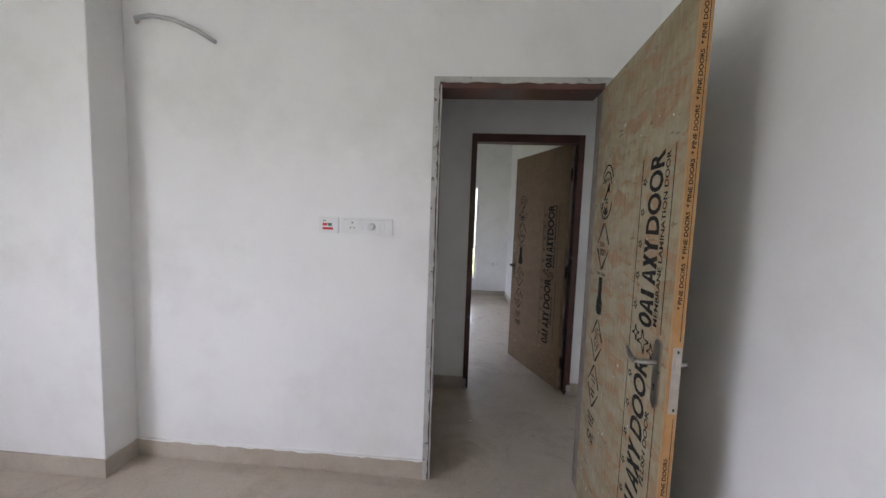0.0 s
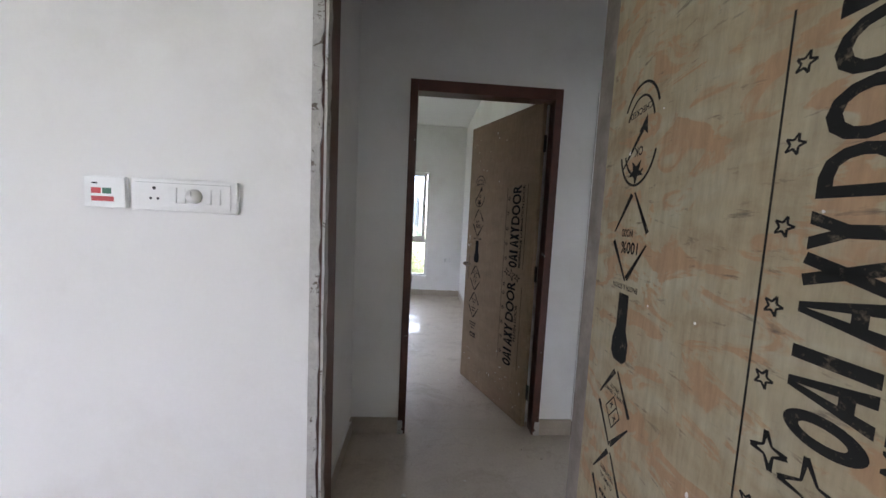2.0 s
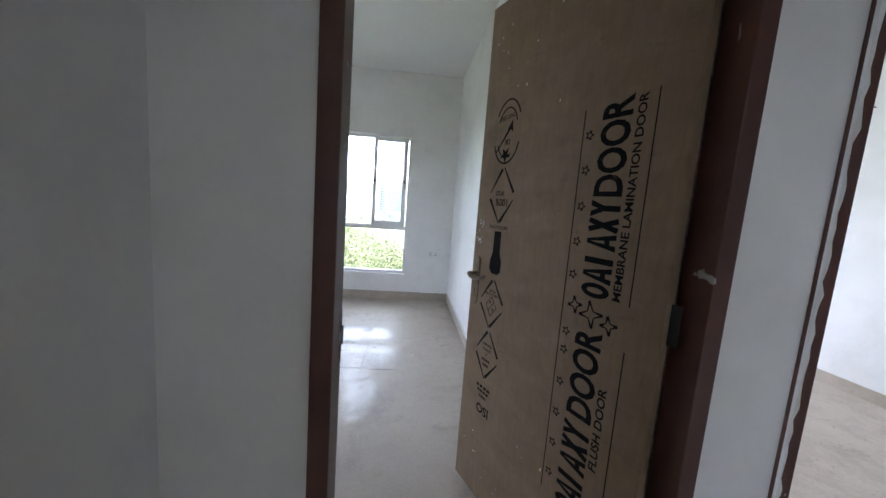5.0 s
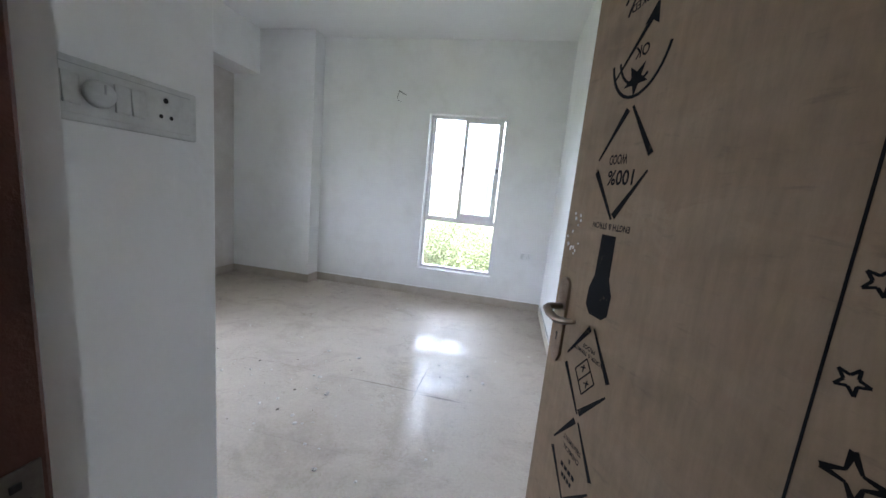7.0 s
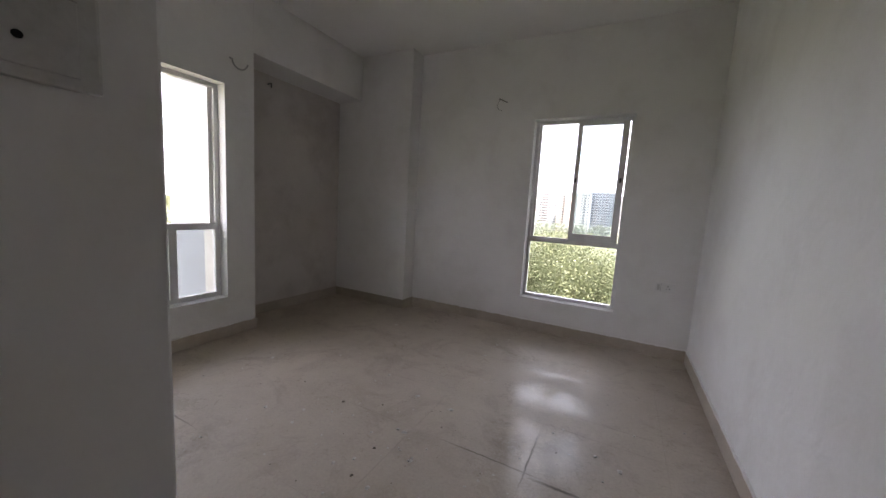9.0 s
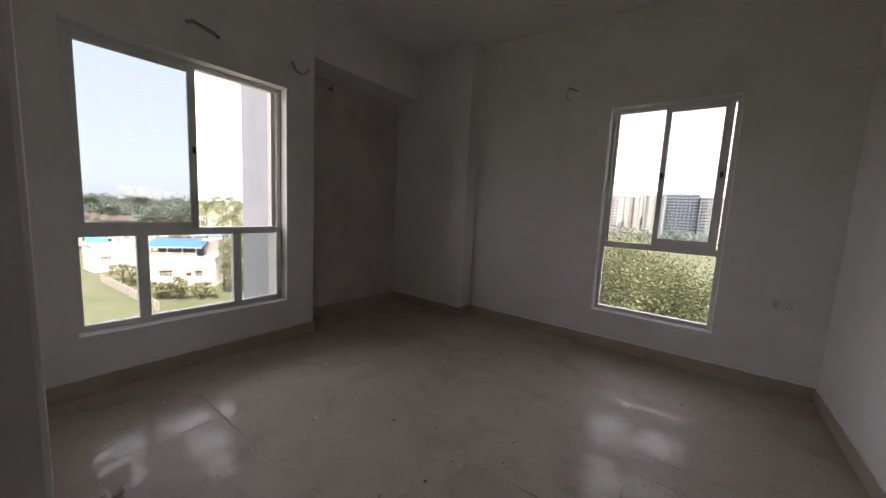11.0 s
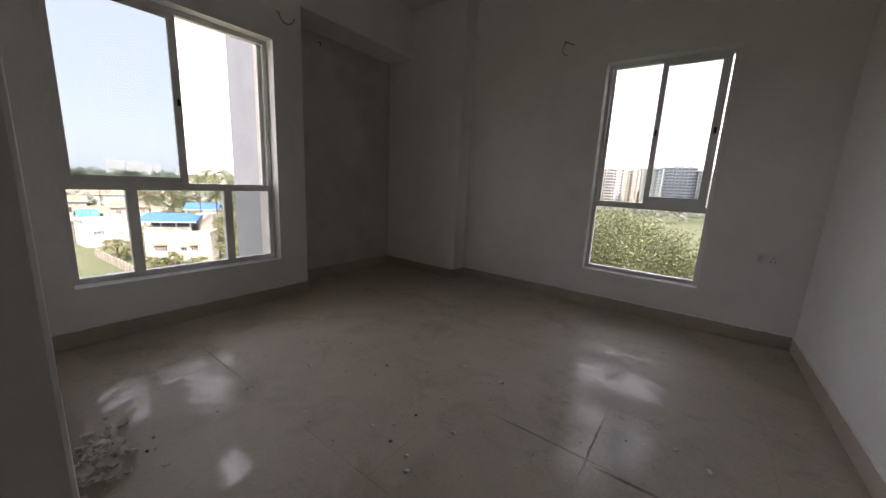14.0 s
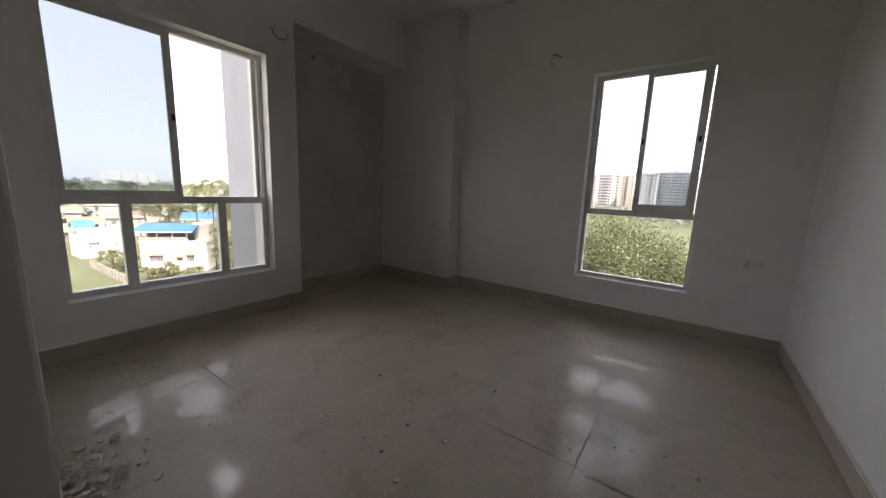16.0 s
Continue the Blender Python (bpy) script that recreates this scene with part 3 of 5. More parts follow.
def printed_face(d, w, ink, du, low, top):
    """Advertising print on a raw flush door: marks down one side, large upright words down the other."""
    k = w / 0.826
    big = 0.628 * k + du

    def up(v):
        """The height of a mark of the large print: its foot moves by low, its head by top."""
        return v + low + (top - low) * (v - 0.37) / 1.22

    # the maker's name is left as plain shapes: ring, wedges, bars
    for v0, v1 in ((up(1.045), up(1.325)), (up(0.365), up(0.655))):
        bm = bmesh.new()
        step = (v1 - v0) / 6
        l0, l1 = big - 0.046, big + 0.046
        for i in range(6):
            a, b = v0 + i * step + 0.002, v0 + (i + 1) * step - 0.002
            m = (a + b) / 2
            if i == 0:
                ring(bm, (big, m), 0.046, (b - a) / 2, 0.019, 0.013)
            elif i in (1, 3):
                wedge(bm, l0, l1, a, b, 0.013)
            elif i == 2:
                flat_shape(bm, [(l0, a + 0.005), (l1, a + 0.005), (l1, a + 0.022), (l0, a + 0.022)])
            elif i == 4:
                stroke(bm, (l0, a + 0.008), (l1, b - 0.008), 0.015)
                stroke(bm, (l0, b - 0.008), (l1, a + 0.008), 0.015)
            else:
                flat_shape(bm, [(big - 0.004, m - 0.008), (big - 0.004, m + 0.008), (l0, b + 0.002), (l0, b - 0.014), (big - 0.022, m), (l0, a + 0.014), (l0, a - 0.002)])
                flat_shape(bm, [(big - 0.004, m - 0.008), (l1, m - 0.008), (l1, m + 0.008), (big - 0.004, m + 0.008)])
        tagged(part("print_mark", bm, ink, d, "plain black printed shapes"), kind="stuff")
    lettering("DOOR", big, up(1.467), 0.265, 0.092, 90, d, ink)
    lettering("DOOR", big, up(0.815), 0.275, 0.092, 90, d, ink)
    lettering("MEMBRANE LAMINATION DOOR", 0.697 * k + du, up(1.325), 0.54, 0.024, 90, d, ink)
    lettering("FLUSH DOOR", 0.695 * k + du, up(0.68), 0.25, 0.026, 90, d, ink)
    for u, v0, v1 in ((0.522, 0.37, 1.585), (0.740, 0.37, 0.93), (0.736, 1.05, 1.60)):
        lines = bmesh.new()
        stroke(lines, (u * k + du, up(v0)), (u * k + du, up(v1)), 0.003)
        part("print_line", lines, ink, d)
    for v in (0.44, 0.545, 0.65, 0.755, 0.86, 0.92, 1.10, 1.20, 1.305, 1.41, 1.51):
        bm = bmesh.new()
        outline(bm, star_points((0.546 * k + du, up(v)), 0.0145, 0.006, 5, 0), 0.003)
        part("print_star", bm, ink, d)
    for u, v, r in ((0.567, 1.010, 0.026), (0.625, 0.996, 0.040), (0.685, 0.982, 0.027)):
        bm = bmesh.new()
        ps = star_points((u * k + du, up(v)), r, r * 0.34, 4, 12)
        for i in range(8):
            stroke(bm, ps[i], ps[(i + 1) % 8], 0.003 if i % 2 else 0.007, 0.007 if i % 2 else 0.003)
        part("print_star", bm, ink, d)
    c = 0.158
    # round seal
    bm = bmesh.new()
    arc(bm, (c, 1.565), 0.075, 0.105, 25, 150, 0.006)
    arc(bm, (c, 1.555), 0.058, 0.085, 20, 155, 0.005)
    arc(bm, (c, 1.53), 0.075, 0.10, 195, 345, 0.006)
    arc(bm, (c, 1.54), 0.058, 0.085, 205, 300, 0.005)
    stroke(bm, (c - 0.06, 1.475), (c + 0.02, 1.565), 0.004, 0.011)
    flat_shape(bm, [(c + 0.028, 1.59), (c + 0.035, 1.545), (c + 0.018, 1.558), (c, 1.556)])
    tagged(part("print_seal", bm, ink, d, "round checked seal in black ink"), kind="stuff")
    bm = bmesh.new()
    flat_shape(bm, star_points((c, 1.462), 0.032, 0.013, 5, 270))
    part("print_star", bm, ink, d)
    lettering("CHECKED", c, 1.605, 0.09, 0.016, 186, d, ink)
    lettering("OK", c + 0.005, 1.51, 0.036, 0.022, 180, d, ink)

    def diamond(v0, v1, r=0.072):
        bm = bmesh.new()
        m = (v0 + v1) / 2
        stroke(bm, (c - r, m + 0.012), (c - 0.006, v1 - 0.004), 0.004, 0.013)
        stroke(bm, (c + 0.006, v1), (c + r, m + 0.014), 0.005, 0.012)
        stroke(bm, (c - r, m - 0.012), (c - 0.002, v0), 0.012, 0.005)
        stroke(bm, (c + 0.002, v0 + 0.006), (c + r, m - 0.014), 0.014, 0.004)
        tagged(part("print_diamond", bm, ink, d), kind="stuff")

    diamond(1.195, 1.412)
    lettering("100%", c + 0.004, 1.278, 0.074, 0.030, 180, d, ink)
    lettering("WOOD", c - 0.010, 1.314, 0.052, 0.020, 180, d, ink)
    lettering("ENGTH & STRON", c, 1.180, 0.112, 0.013, 180, d, ink)
    # a plain dark mark: a tapered bar above a rounded block
    bm = bmesh.new()
    flat_shape(bm, [(c - 0.020, 1.163), (c + 0.022, 1.163), (c + 0.024, 1.075), (c + 0.038, 1.045), (c + 0.036, 1.003), (c + 0.020, 0.990), (c - 0.020, 0.990), (c - 0.036, 1.008), (c - 0.034, 1.045), (c - 0.022, 1.075)])
    part("print_mark", bm, ink, d, "plain black printed shape")
    diamond(0.762, 0.965)
    bm = bmesh.new()
    outline(bm, [(c, 0.895), (c + 0.034, 0.855), (c, 0.812), (c - 0.034, 0.855)], 0.003)
    stroke(bm, (c - 0.017, 0.834), (c + 0.017, 0.875), 0.003)
    for dx, dz in ((-0.008, 0.868), (0.010, 0.840)):
        stroke(bm, (c + dx - 0.008, dz), (c + dx + 0.008, dz + 0.006), 0.003)
        stroke(bm, (c + dx, dz - 0.008), (c + dx + 0.002, dz + 0.010), 0.003)
    tagged(part("print_diamond", bm, ink, d), kind="stuff")
    lettering("PROOF", c, 0.918, 0.042, 0.010, 180, d, ink)
    lettering("BORER & TERMITE", c, 0.903, 0.10, 0.009, 180, d, ink)
    diamond(0.540, 0.748)
    lettering("TREATMENT", c, 0.688, 0.068, 0.012, 180, d, ink)
    lettering("CHEMICAL", c, 0.666, 0.062, 0.012, 180, d, ink)
    lettering("&", c, 0.645, 0.009, 0.011, 180, d, ink)
    bars = bmesh.new()
    for v, ln in ((0.620, 0.058), (0.598, 0.042), (0.498, 0.10), (0.478, 0.08), (0.455, 0.05)):
        for q in range(4):
            stroke(bars, (c - ln / 2 + q * ln / 4, v), (c - ln / 2 + (q + 0.7) * ln / 4, v), 0.010)
    tagged(part("print_line", bars, ink, d), kind="stuff")
    lettering("ISO", c + 0.005, 0.40, 0.085, 0.042, 180, d, ink)


def lever_set(d, u, v, toward, mat, back=True):
    """Long plate with a curved lever on the face; toward is +1 or -1, the way that the lever points."""
    h = empty("lever_handle")
    h.parent = d
    pts = [(u + 0.019 * math.cos(a), v + 0.088 + 0.019 * math.sin(a)) for a in [math.pi * i / 10 for i in range(11)]]
    pts += [(u - 0.019, v - 0.085), (u - 0.008, v - 0.105), (u + 0.008, v - 0.105), (u + 0.019, v - 0.085)]
    for side, y0, y1 in ((1, -0.007, -0.0002), (-1, LEAF_T + 0.0002, LEAF_T + 0.007))[: 2 if back else 1]:
        bm = bmesh.new()
        flat_shape(bm, pts, y0 if side > 0 else y1, y1 if side > 0 else y0)
        part("back_plate", bm, mat, h, "long metal handle plate")
        f = -1 if side > 0 else 1
        base = 0 if side > 0 else LEAF_T
        neck = [(u, base + f * 0.006, v + 0.035), (u, base + f * 0.040, v + 0.035), (u + toward * 0.010, base + f * 0.050, v + 0.034), (u + toward * 0.030, base + f * 0.054, v + 0.028),
                (u + toward * 0.060, base + f * 0.053, v + 0.024), (u + toward * 0.090, base + f * 0.050, v + 0.030), (u + toward * 0.118, base + f * 0.047, v + 0.040)]
        part("lever", tube(neck, [0.010, 0.009, 0.010, 0.010, 0.0095, 0.009, 0.006], 12, 0.8), mat, h, "curved metal lever", True)
    bm = bmesh.new()
    arc(bm, (u, v - 0.035), 0.0025, 0.0025, 0, 360, 0.005, 8)
    flat_shape(bm, [(u - 0.002, v - 0.035), (u + 0.002, v - 0.035), (u + 0.002, v - 0.052), (u - 0.002, v - 0.052)])
    bmesh.ops.translate(bm, verts=bm.verts, vec=(0, -0.0075, 0))
    part("keyhole", bm, M["dark"], h)
    for du, dv in ((-0.008, 0.094), (0.008, 0.088), (-0.003, -0.090)):
        bm = bmesh.new()
        arc(bm, (u + du, v + dv), 0.0016, 0.0016, 0, 360, 0.0033, 8)
        bmesh.ops.translate(bm, verts=bm.verts, vec=(0, -0.0078, 0))
        part("screw", bm, mat, h)


printed_face(leaf_1, 0.80, M["ink_a"], 0.008, 0.0, 0.045)
printed_face(leaf_2, 0.826, M["ink_b"], 0.0, -0.028, -0.028)
lever_set(leaf_1, 0.722, 0.955, -1, M["steel"])
lever_set(leaf_2, 0.040, 0.938, 1, M["bronze"])

# free edge of the first door: pine lipping with its own print, and the lock plate
part("lipping", box((0.7855, 0.001, 0), (0.7885, LEAF_T - 0.001, LEAF_H), 0.0006), M["lipping"], leaf_1, "orange pine edge lipping with printed words")
part("lipping", box((0.7770, -0.0012, 0.004), (0.7852, 0.0, LEAF_H - 0.004), 0.0003), M["lipping"], leaf_1)


def edge_words(d, x):
    for i in range(14):
        v = 0.10 + 0.142 * i
        if 0.80 < v < 1.14:
            continue
        ob = lettering("* PINE DOORS", 0, 0, 0.130, 0.0115, 90, d, M["ink_a"], 0)
        for w in ob.data.vertices:
            w.co = (x, 0.0095 + w.co.x, v + w.co.z)
    part("print_line", box((x - 0.0005, 0.0195, 0.03), (x + 0.0002, 0.0208, 0.855)), M["ink_a"], d)
    part("print_line", box((x - 0.0005, 0.0195, 1.08), (x + 0.0002, 0.0208, 2.03)), M["ink_a"], d)


edge_words(leaf_1, 0.7891)
lock = empty("edge_lock")
lock.parent = leaf_1
part("lock_plate", box((0.7886, 0.004, 0.868), (0.7902, 0.027, 1.062), 0.0005), M["steel"], lock, "steel mortice lock edge plate")
part("latch", box((0.7906, 0.009, 1.005), (0.7945, 0.022, 1.032), 0.0015), M["steel"], lock)
part("dead_bolt", box((0.7906, 0.010, 0.915), (0.7925, 0.023, 0.955), 0.001), M["steel"], lock)
for v in (0.880, 1.050):
    part("screw", box((0.7906, 0.0145, v - 0.004), (0.7916, 0.0195, v + 0.004), 0.0008), M["dark"], lock)

# flecks of plaster and paint on the leaves
def flecks(d, n, w, seed, bands):
    rng = random.Random(seed)
    bm = bmesh.new()
    for _ in range(n):
        u0, u1, v0, v1 = rng.choice(bands)
        u, v, r = rng.uniform(u0, u1), rng.uniform(v0, v1), rng.uniform(0.0015, 0.0048)
        ps = [(u + r * rng.uniform(0.4, 1) * math.cos(a), v + 1.5 * r * rng.uniform(0.4, 1) * math.sin(a)) for a in [math.tau * i / 7 for i in range(7)]]
        flat_shape(bm, ps, -0.0016, 0.0)
    tagged(part("dried_plaster", bm, M["chip"], d, "dried white plaster flecks"), kind="stuff")


flecks(leaf_1, 22, 0.785, 3, [(0.05, 0.77, 0.05, 2.0)])
flecks(leaf_2, 60, 0.826, 5, [(0.05, 0.8, 0.02, 0.30), (0.3, 0.8, 0.05, 0.4), (0.05, 0.5, 1.6, 2.0), (0.01, 0.06, 1.1, 1.2)])


frame_2 = bpy.data.objects["door_frame_2"]
for hz in (0.25, 1.02, 1.82):
    h = new("hinge")
    h.parent = frame_2
    h.matrix_basis = frame_2.matrix_basis.inverted() @ pose(0.972, 4.035, hz, 0, 0, 112)
    part("knuckle", tube([(0, 0, -0.05), (0, 0, 0.05)], 0.007, 10), M["dark"], h, "dark stained steel hinge", True)
    part("hinge_plate", box((0.004, -0.001, -0.05), (0.03, 0.001, 0.05)), M["dark"], h)
    part("hinge_plate", box((-0.03, -0.001, -0.05), (-0.004, 0.001, 0.05)), M["dark"], h)

# strike plates on the second and third frames
def strike_plate(m, label):
    """A bent steel plate over a rough mortice: local x out of the jamb, y along its depth."""
    sp = tagged(empty("strike_plate", m), label, "strike plate")
    part("plate", box((0, 0, -0.062), (0.0014, 0.028, 0.062), 0.0004), M["strike"], sp)
    part("lip", box((0.0, 0.026, -0.022), (0.005, 0.032, 0.022), 0.0012), M["strike"], sp, "bent steel lip")
    for dz, h in ((-0.030, 0.018), (0.024, 0.013)):
        part("slot", box((0.0012, 0.007, dz - h), (0.0020, 0.021, dz + h), 0.0003), M["dark"], sp)
    for dz in (-0.054, 0.050):
        part("screw", box((0.0012, 0.011, dz - 0.003), (0.0022, 0.017, dz + 0.003), 0.0008), M["dark"], sp)
    return sp


strike_plate(pose(2.0555, 4.003, 1.0, 0, 0, 180), "steel strike plate on the dark door jamb")
strike_plate(pose(0.2052, 4.019, 0.96), "dull strike plate smeared with plaster on the jamb")


# ragged plaster left on the first frame and along the edges of the others
def ragged_strip(name, p, q, side, face, width, jag, seed, mat, label, depth=0.006):
    """A torn strip of plaster from p to q (x, z), `width` wide towards `side`, on the plane y = face."""
    rng = random.Random(seed)
    p, q, side = Vector(p), Vector(q), Vector(side)
    n = max(6, int((q - p).length / 0.03))
    bm = bmesh.new()
    rows = []
    for i in range(n + 1):
        c = p.lerp(q, i / n)
        e = c + side * (width + rng.uniform(-jag, jag))
        rows.append([bm.verts.new((c.x, face, c.y)), bm.verts.new((c.x, face - depth - rng.uniform(0, 0.002), c.y)), bm.verts.new((e.x, face - depth + 0.002 - rng.uniform(0, 0.003), e.y)), bm.verts.new((e.x, face, e.y))])
    for a, b in zip(rows, rows[1:]):
        for k in range(3):
            bm.faces.new((a[k], b[k], b[k + 1], a[k + 1]))
    return tagged(mesh_object(name, bm, mat), label, kind="structure")


F1 = A_Y - 0.012
ragged_strip("trim_plaster", (-0.044, 0.0), (-0.044, 2.122), (1, 0), F1, 0.026, 0.004, 1, M["frame_plaster"], "rough grey plaster smeared over a door frame")
ragged_strip("trim_plaster", (-0.044, 2.122), (0.815, 2.122), (0, -1), F1, 0.026, 0.005, 2, M["frame_plaster"], "rough grey plaster smeared over a door frame")
ragged_strip("trim_plaster", (0.815, 0.0), (0.815, 2.122), (-1, 0), F1, 0.024, 0.004, 3, M["frame_plaster"], "rough grey plaster smeared over a door frame")
inner = ragged_strip("trim_plaster", (0, 0.0), (0, 2.085), (1, 0), 0.0, 0.043, 0.004, 7, M["frame_plaster"], "rough grey plaster smeared over a door frame")
inner.matrix_world = pose(-0.012, F1 - 0.002, 0, 0, 0, 90)
F2 = P_Y - 0.012
ragged_strip("trim_plaster", (1.258, 0.1), (1.258, 2.122), (1, 0), F2, 0.012, 0.006, 4, M["paint"], "rough painted plaster edge lapping a door frame")
for xx in (0.158, 1.052):
    ragged_strip("trim_plaster", (xx, 0.0), (xx, 0.09), (1 if xx < 0.5 else -1, 0), F2, 0.030, 0.010, 5, M["frame_plaster"], "lump of plaster at a door frame foot")


# wall paint lapping unevenly over the skirting tiles
lap = "uneven edge of wall paint along the skirting"
ragged_strip("trim_paint", (-1.689, 0.106), (-0.045, 0.106), (0, -1), A_Y, 0.009, 0.005, 31, M["paint"], lap, 0.0125)
ragged_strip("trim_paint", (-1.818, 0.106), (B_E - 0.011, 0.106), (0, -1), B_N, 0.007, 0.004, 32, M["paint"], lap, 0.0125)
for length, m, sd in ((1.70, pose(B_W, 4.545, 0, 0, 0, 90), 33), (3.65, pose(B_E, 7.78, 0, 0, 0, -90), 34), (0.85, pose(-0.127, 3.06, 0, 0, 0, 90), 35)):
    ragged_strip("trim_paint", (0, 0.106), (length, 0.106), (0, -1), 0.0, 0.007, 0.004, sd, M["paint"], lap, 0.0125).matrix_world = m


# ---- switches, sockets, wires ----
def switchboard(name, m, w, h, mat, flip, label):
    """A long switch plate: a socket, rockers and a fan knob. Local x along the plate, -y out of the wall."""
    s = tagged(empty(name, m), label, "switchboard")
    part("plate", box((0, -0.012, 0), (w, -0.0003, h), 0.003), mat, s)
    part("inner_plate", box((0.016, -0.0145, 0.010), (w - 0.016, -0.0118, h - 0.010), 0.001), mat, s)

    def px(u):
        return w - u if flip else u

    def at(u0, u1, y0, y1, z0, z1, nm, mt, bev=0.001):
        part(nm, box((min(px(u0), px(u1)), y0, z0), (max(px(u0), px(u1)), y1, z1), bev), mt, s)

    for dx, dz, r in ((0.062, 0.060, 0.0045), (0.053, 0.033, 0.0035), (0.071, 0.033, 0.0035)):
        part("socket_hole", tube([(px(dx), -0.0142, dz * h / 0.085), (px(dx), -0.0150, dz * h / 0.085)], r, 14), M["dark"], s)
    for u in (0.098, 0.122, 0.187, 0.211):
        z0, z1 = 0.022 * h / 0.085, 0.064 * h / 0.085
        bm = box((0, -0.019, z0), (0.021, -0.0143, z1), 0.0015)
        for vv in bm.verts:
            if vv.co.y < -0.017 and vv.co.z > (z0 + z1) / 2:
                vv.co.y += 0.003
        bmesh.ops.translate(bm, verts=bm.verts, vec=(min(px(u), px(u + 0.021)), 0, 0))
        part("rocker", bm, mat, s)
    cx = px(0.165)
    part("fan_knob", tube([(cx, -0.0143, h / 2), (cx, -0.022, h / 2), (cx, -0.030, h / 2)], [0.0195, 0.0185, 0.015], 24), mat, s, "", True)
    part("knob_mark", box((cx - 0.0012, -0.0308, h / 2), (cx + 0.0012, -0.0298, h / 2 + 0.013)), M["conduit"], s)
    at(0.016, w - 0.016, -0.0148, -0.0144, h - 0.0112, h - 0.0100, "seam", M["conduit"], 0)
    return s


switchboard("switchboard", pose(-0.512, A_Y, 1.325), 0.273, 0.085, M["plastic"], False, "white plastic switchboard on the bedroom wall")
switchboard("switchboard", pose(-0.124, 4.205 + DY, 1.279, 0, 0, 90), 0.25, 0.086, M["dusty_plastic"], True, "dusty switchboard smeared with wall paint")
dp = tagged(empty("data_plate", pose(-0.63, A_Y, 1.327)), "small white plate with a red and green label", "wall plate")
part("plate", box((0, -0.012, 0), (0.105, -0.0003, 0.083), 0.003), M["plastic"], dp)
for a, b, mt in (((0.020, 0.017), (0.076, 0.030), "red"), ((0.020, 0.037), (0.044, 0.052), "red"), ((0.048, 0.037), (0.070, 0.052), "green"), ((0.022, 0.062), (0.036, 0.066), "dark")):
    part("label", box((a[0], -0.0127, a[1]), (b[0], -0.0119, b[1])), M[mt], dp)
so = tagged(empty("wall_socket", pose(0.648, B_N, 0.582)), "small white socket plate low on the wall", "socket")
part("plate", box((0, -0.010, 0), (0.150, -0.0003, 0.080), 0.003), M["plastic"], so)
part("rocker", box((0.014, -0.0165, 0.014), (0.034, -0.0098, 0.066), 0.002), M["dusty_plastic"], so)
part("seam", box((0.040, -0.0112, 0.006), (0.042, -0.0098, 0.074)), M["conduit"], so)
part("socket_face", box((0.050, -0.0125, 0.010), (0.138, -0.0098, 0.070), 0.001), M["plastic"], so)
for dx, dz in ((0.094, 0.052), (0.082, 0.028), (0.106, 0.028)):
    part("socket_hole", box((dx - 0.003, -0.0131, dz - 0.003), (dx + 0.003, -0.0124, dz + 0.003)), M["dark"], so)
# switch plate in the next room is not seen; its wire is
def wire(name, pts, r, mat, label):
    return tagged(mesh_object(name, tube(pts, r, 8), M[mat], smooth=True), label, "wire" if mat == "wire" else "conduit")


wire("conduit_pipe", [(-1.63, A_Y + 0.01, 2.392), (-1.60, A_Y - 0.03, 2.398), (-1.50, A_Y - 0.045, 2.40), (-1.38, A_Y - 0.05, 2.378), (-1.25, A_Y - 0.052, 2.325), (-1.155, A_Y - 0.052, 2.268)], 0.011, "conduit", "grey bent conduit pipe sticking out of the wall")
wire("wire_stub", [(-0.90, B_N + 0.01, 2.30), (-0.888, B_N - 0.03, 2.31), (-0.875, B_N - 0.05, 2.30), (-0.85, B_N - 0.055, 2.285), (-0.80, B_N - 0.05, 2.262)], 0.004, "wire", "dark wire ends sticking out of the wall")
wire("wire_stub", [(-0.875, B_N - 0.05, 2.30), (-0.90, B_N - 0.055, 2.24), (-0.885, B_N - 0.055, 2.20), (-0.85, B_N - 0.05, 2.185)], 0.002, "wire", "dark wire ends sticking out of the wall")
hl = []
for i in range(11):
    a = radians(170 + 18.5 * i)
    hl.append((B_W + 0.03 + 0.004 * i, 6.085 + DY + 0.05 * math.cos(a), 2.235 + 0.055 * math.sin(a)))
wire("conduit_hook", [(B_W - 0.01, hl[0][1], hl[0][2] + 0.02)] + hl, 0.006, "conduit", "small hooked grey conduit on the wall")
wire("conduit_pipe", [(B_W - 0.01, 5.33 + DY, 2.262), (B_W + 0.04, 5.36 + DY, 2.262), (B_W + 0.055, 5.45 + DY, 2.235), (B_W + 0.055, 5.50 + DY, 2.215)], 0.011, "conduit", "short grey conduit pipe above the window")
wire("wire_stub", [(4.01, 5.80, 2.30), (3.97, 5.82, 2.31), (3.95, 5.88, 2.33), (3.95, 5.98, 2.31)], 0.004, "wire", "dark wire ends sticking out of the wall")
wire("wire_stub", [(3.965, 5.86, 2.32), (3.94, 5.92, 2.36), (3.95, 5.96, 2.38)], 0.003, "wire", "dark wire ends sticking out of the wall")
wire("wire_stub", [(3.1, 6.2, H), (3.1, 6.2, H - 0.10), (3.13, 6.2, H - 0.14), (3.18, 6.22, H - 0.10)], 0.006, "wire", "dark wire loop hanging from the ceiling")
for xx, zz in ((-2.86, 2.28),):
    wire("nail", [(B_W - 0.33, 6.62, zz), (B_W - 0.28, 6.62, zz), (B_W - 0.28, 6.62, zz - 0.04)], 0.006, "wire", "dark hook in the niche wall")


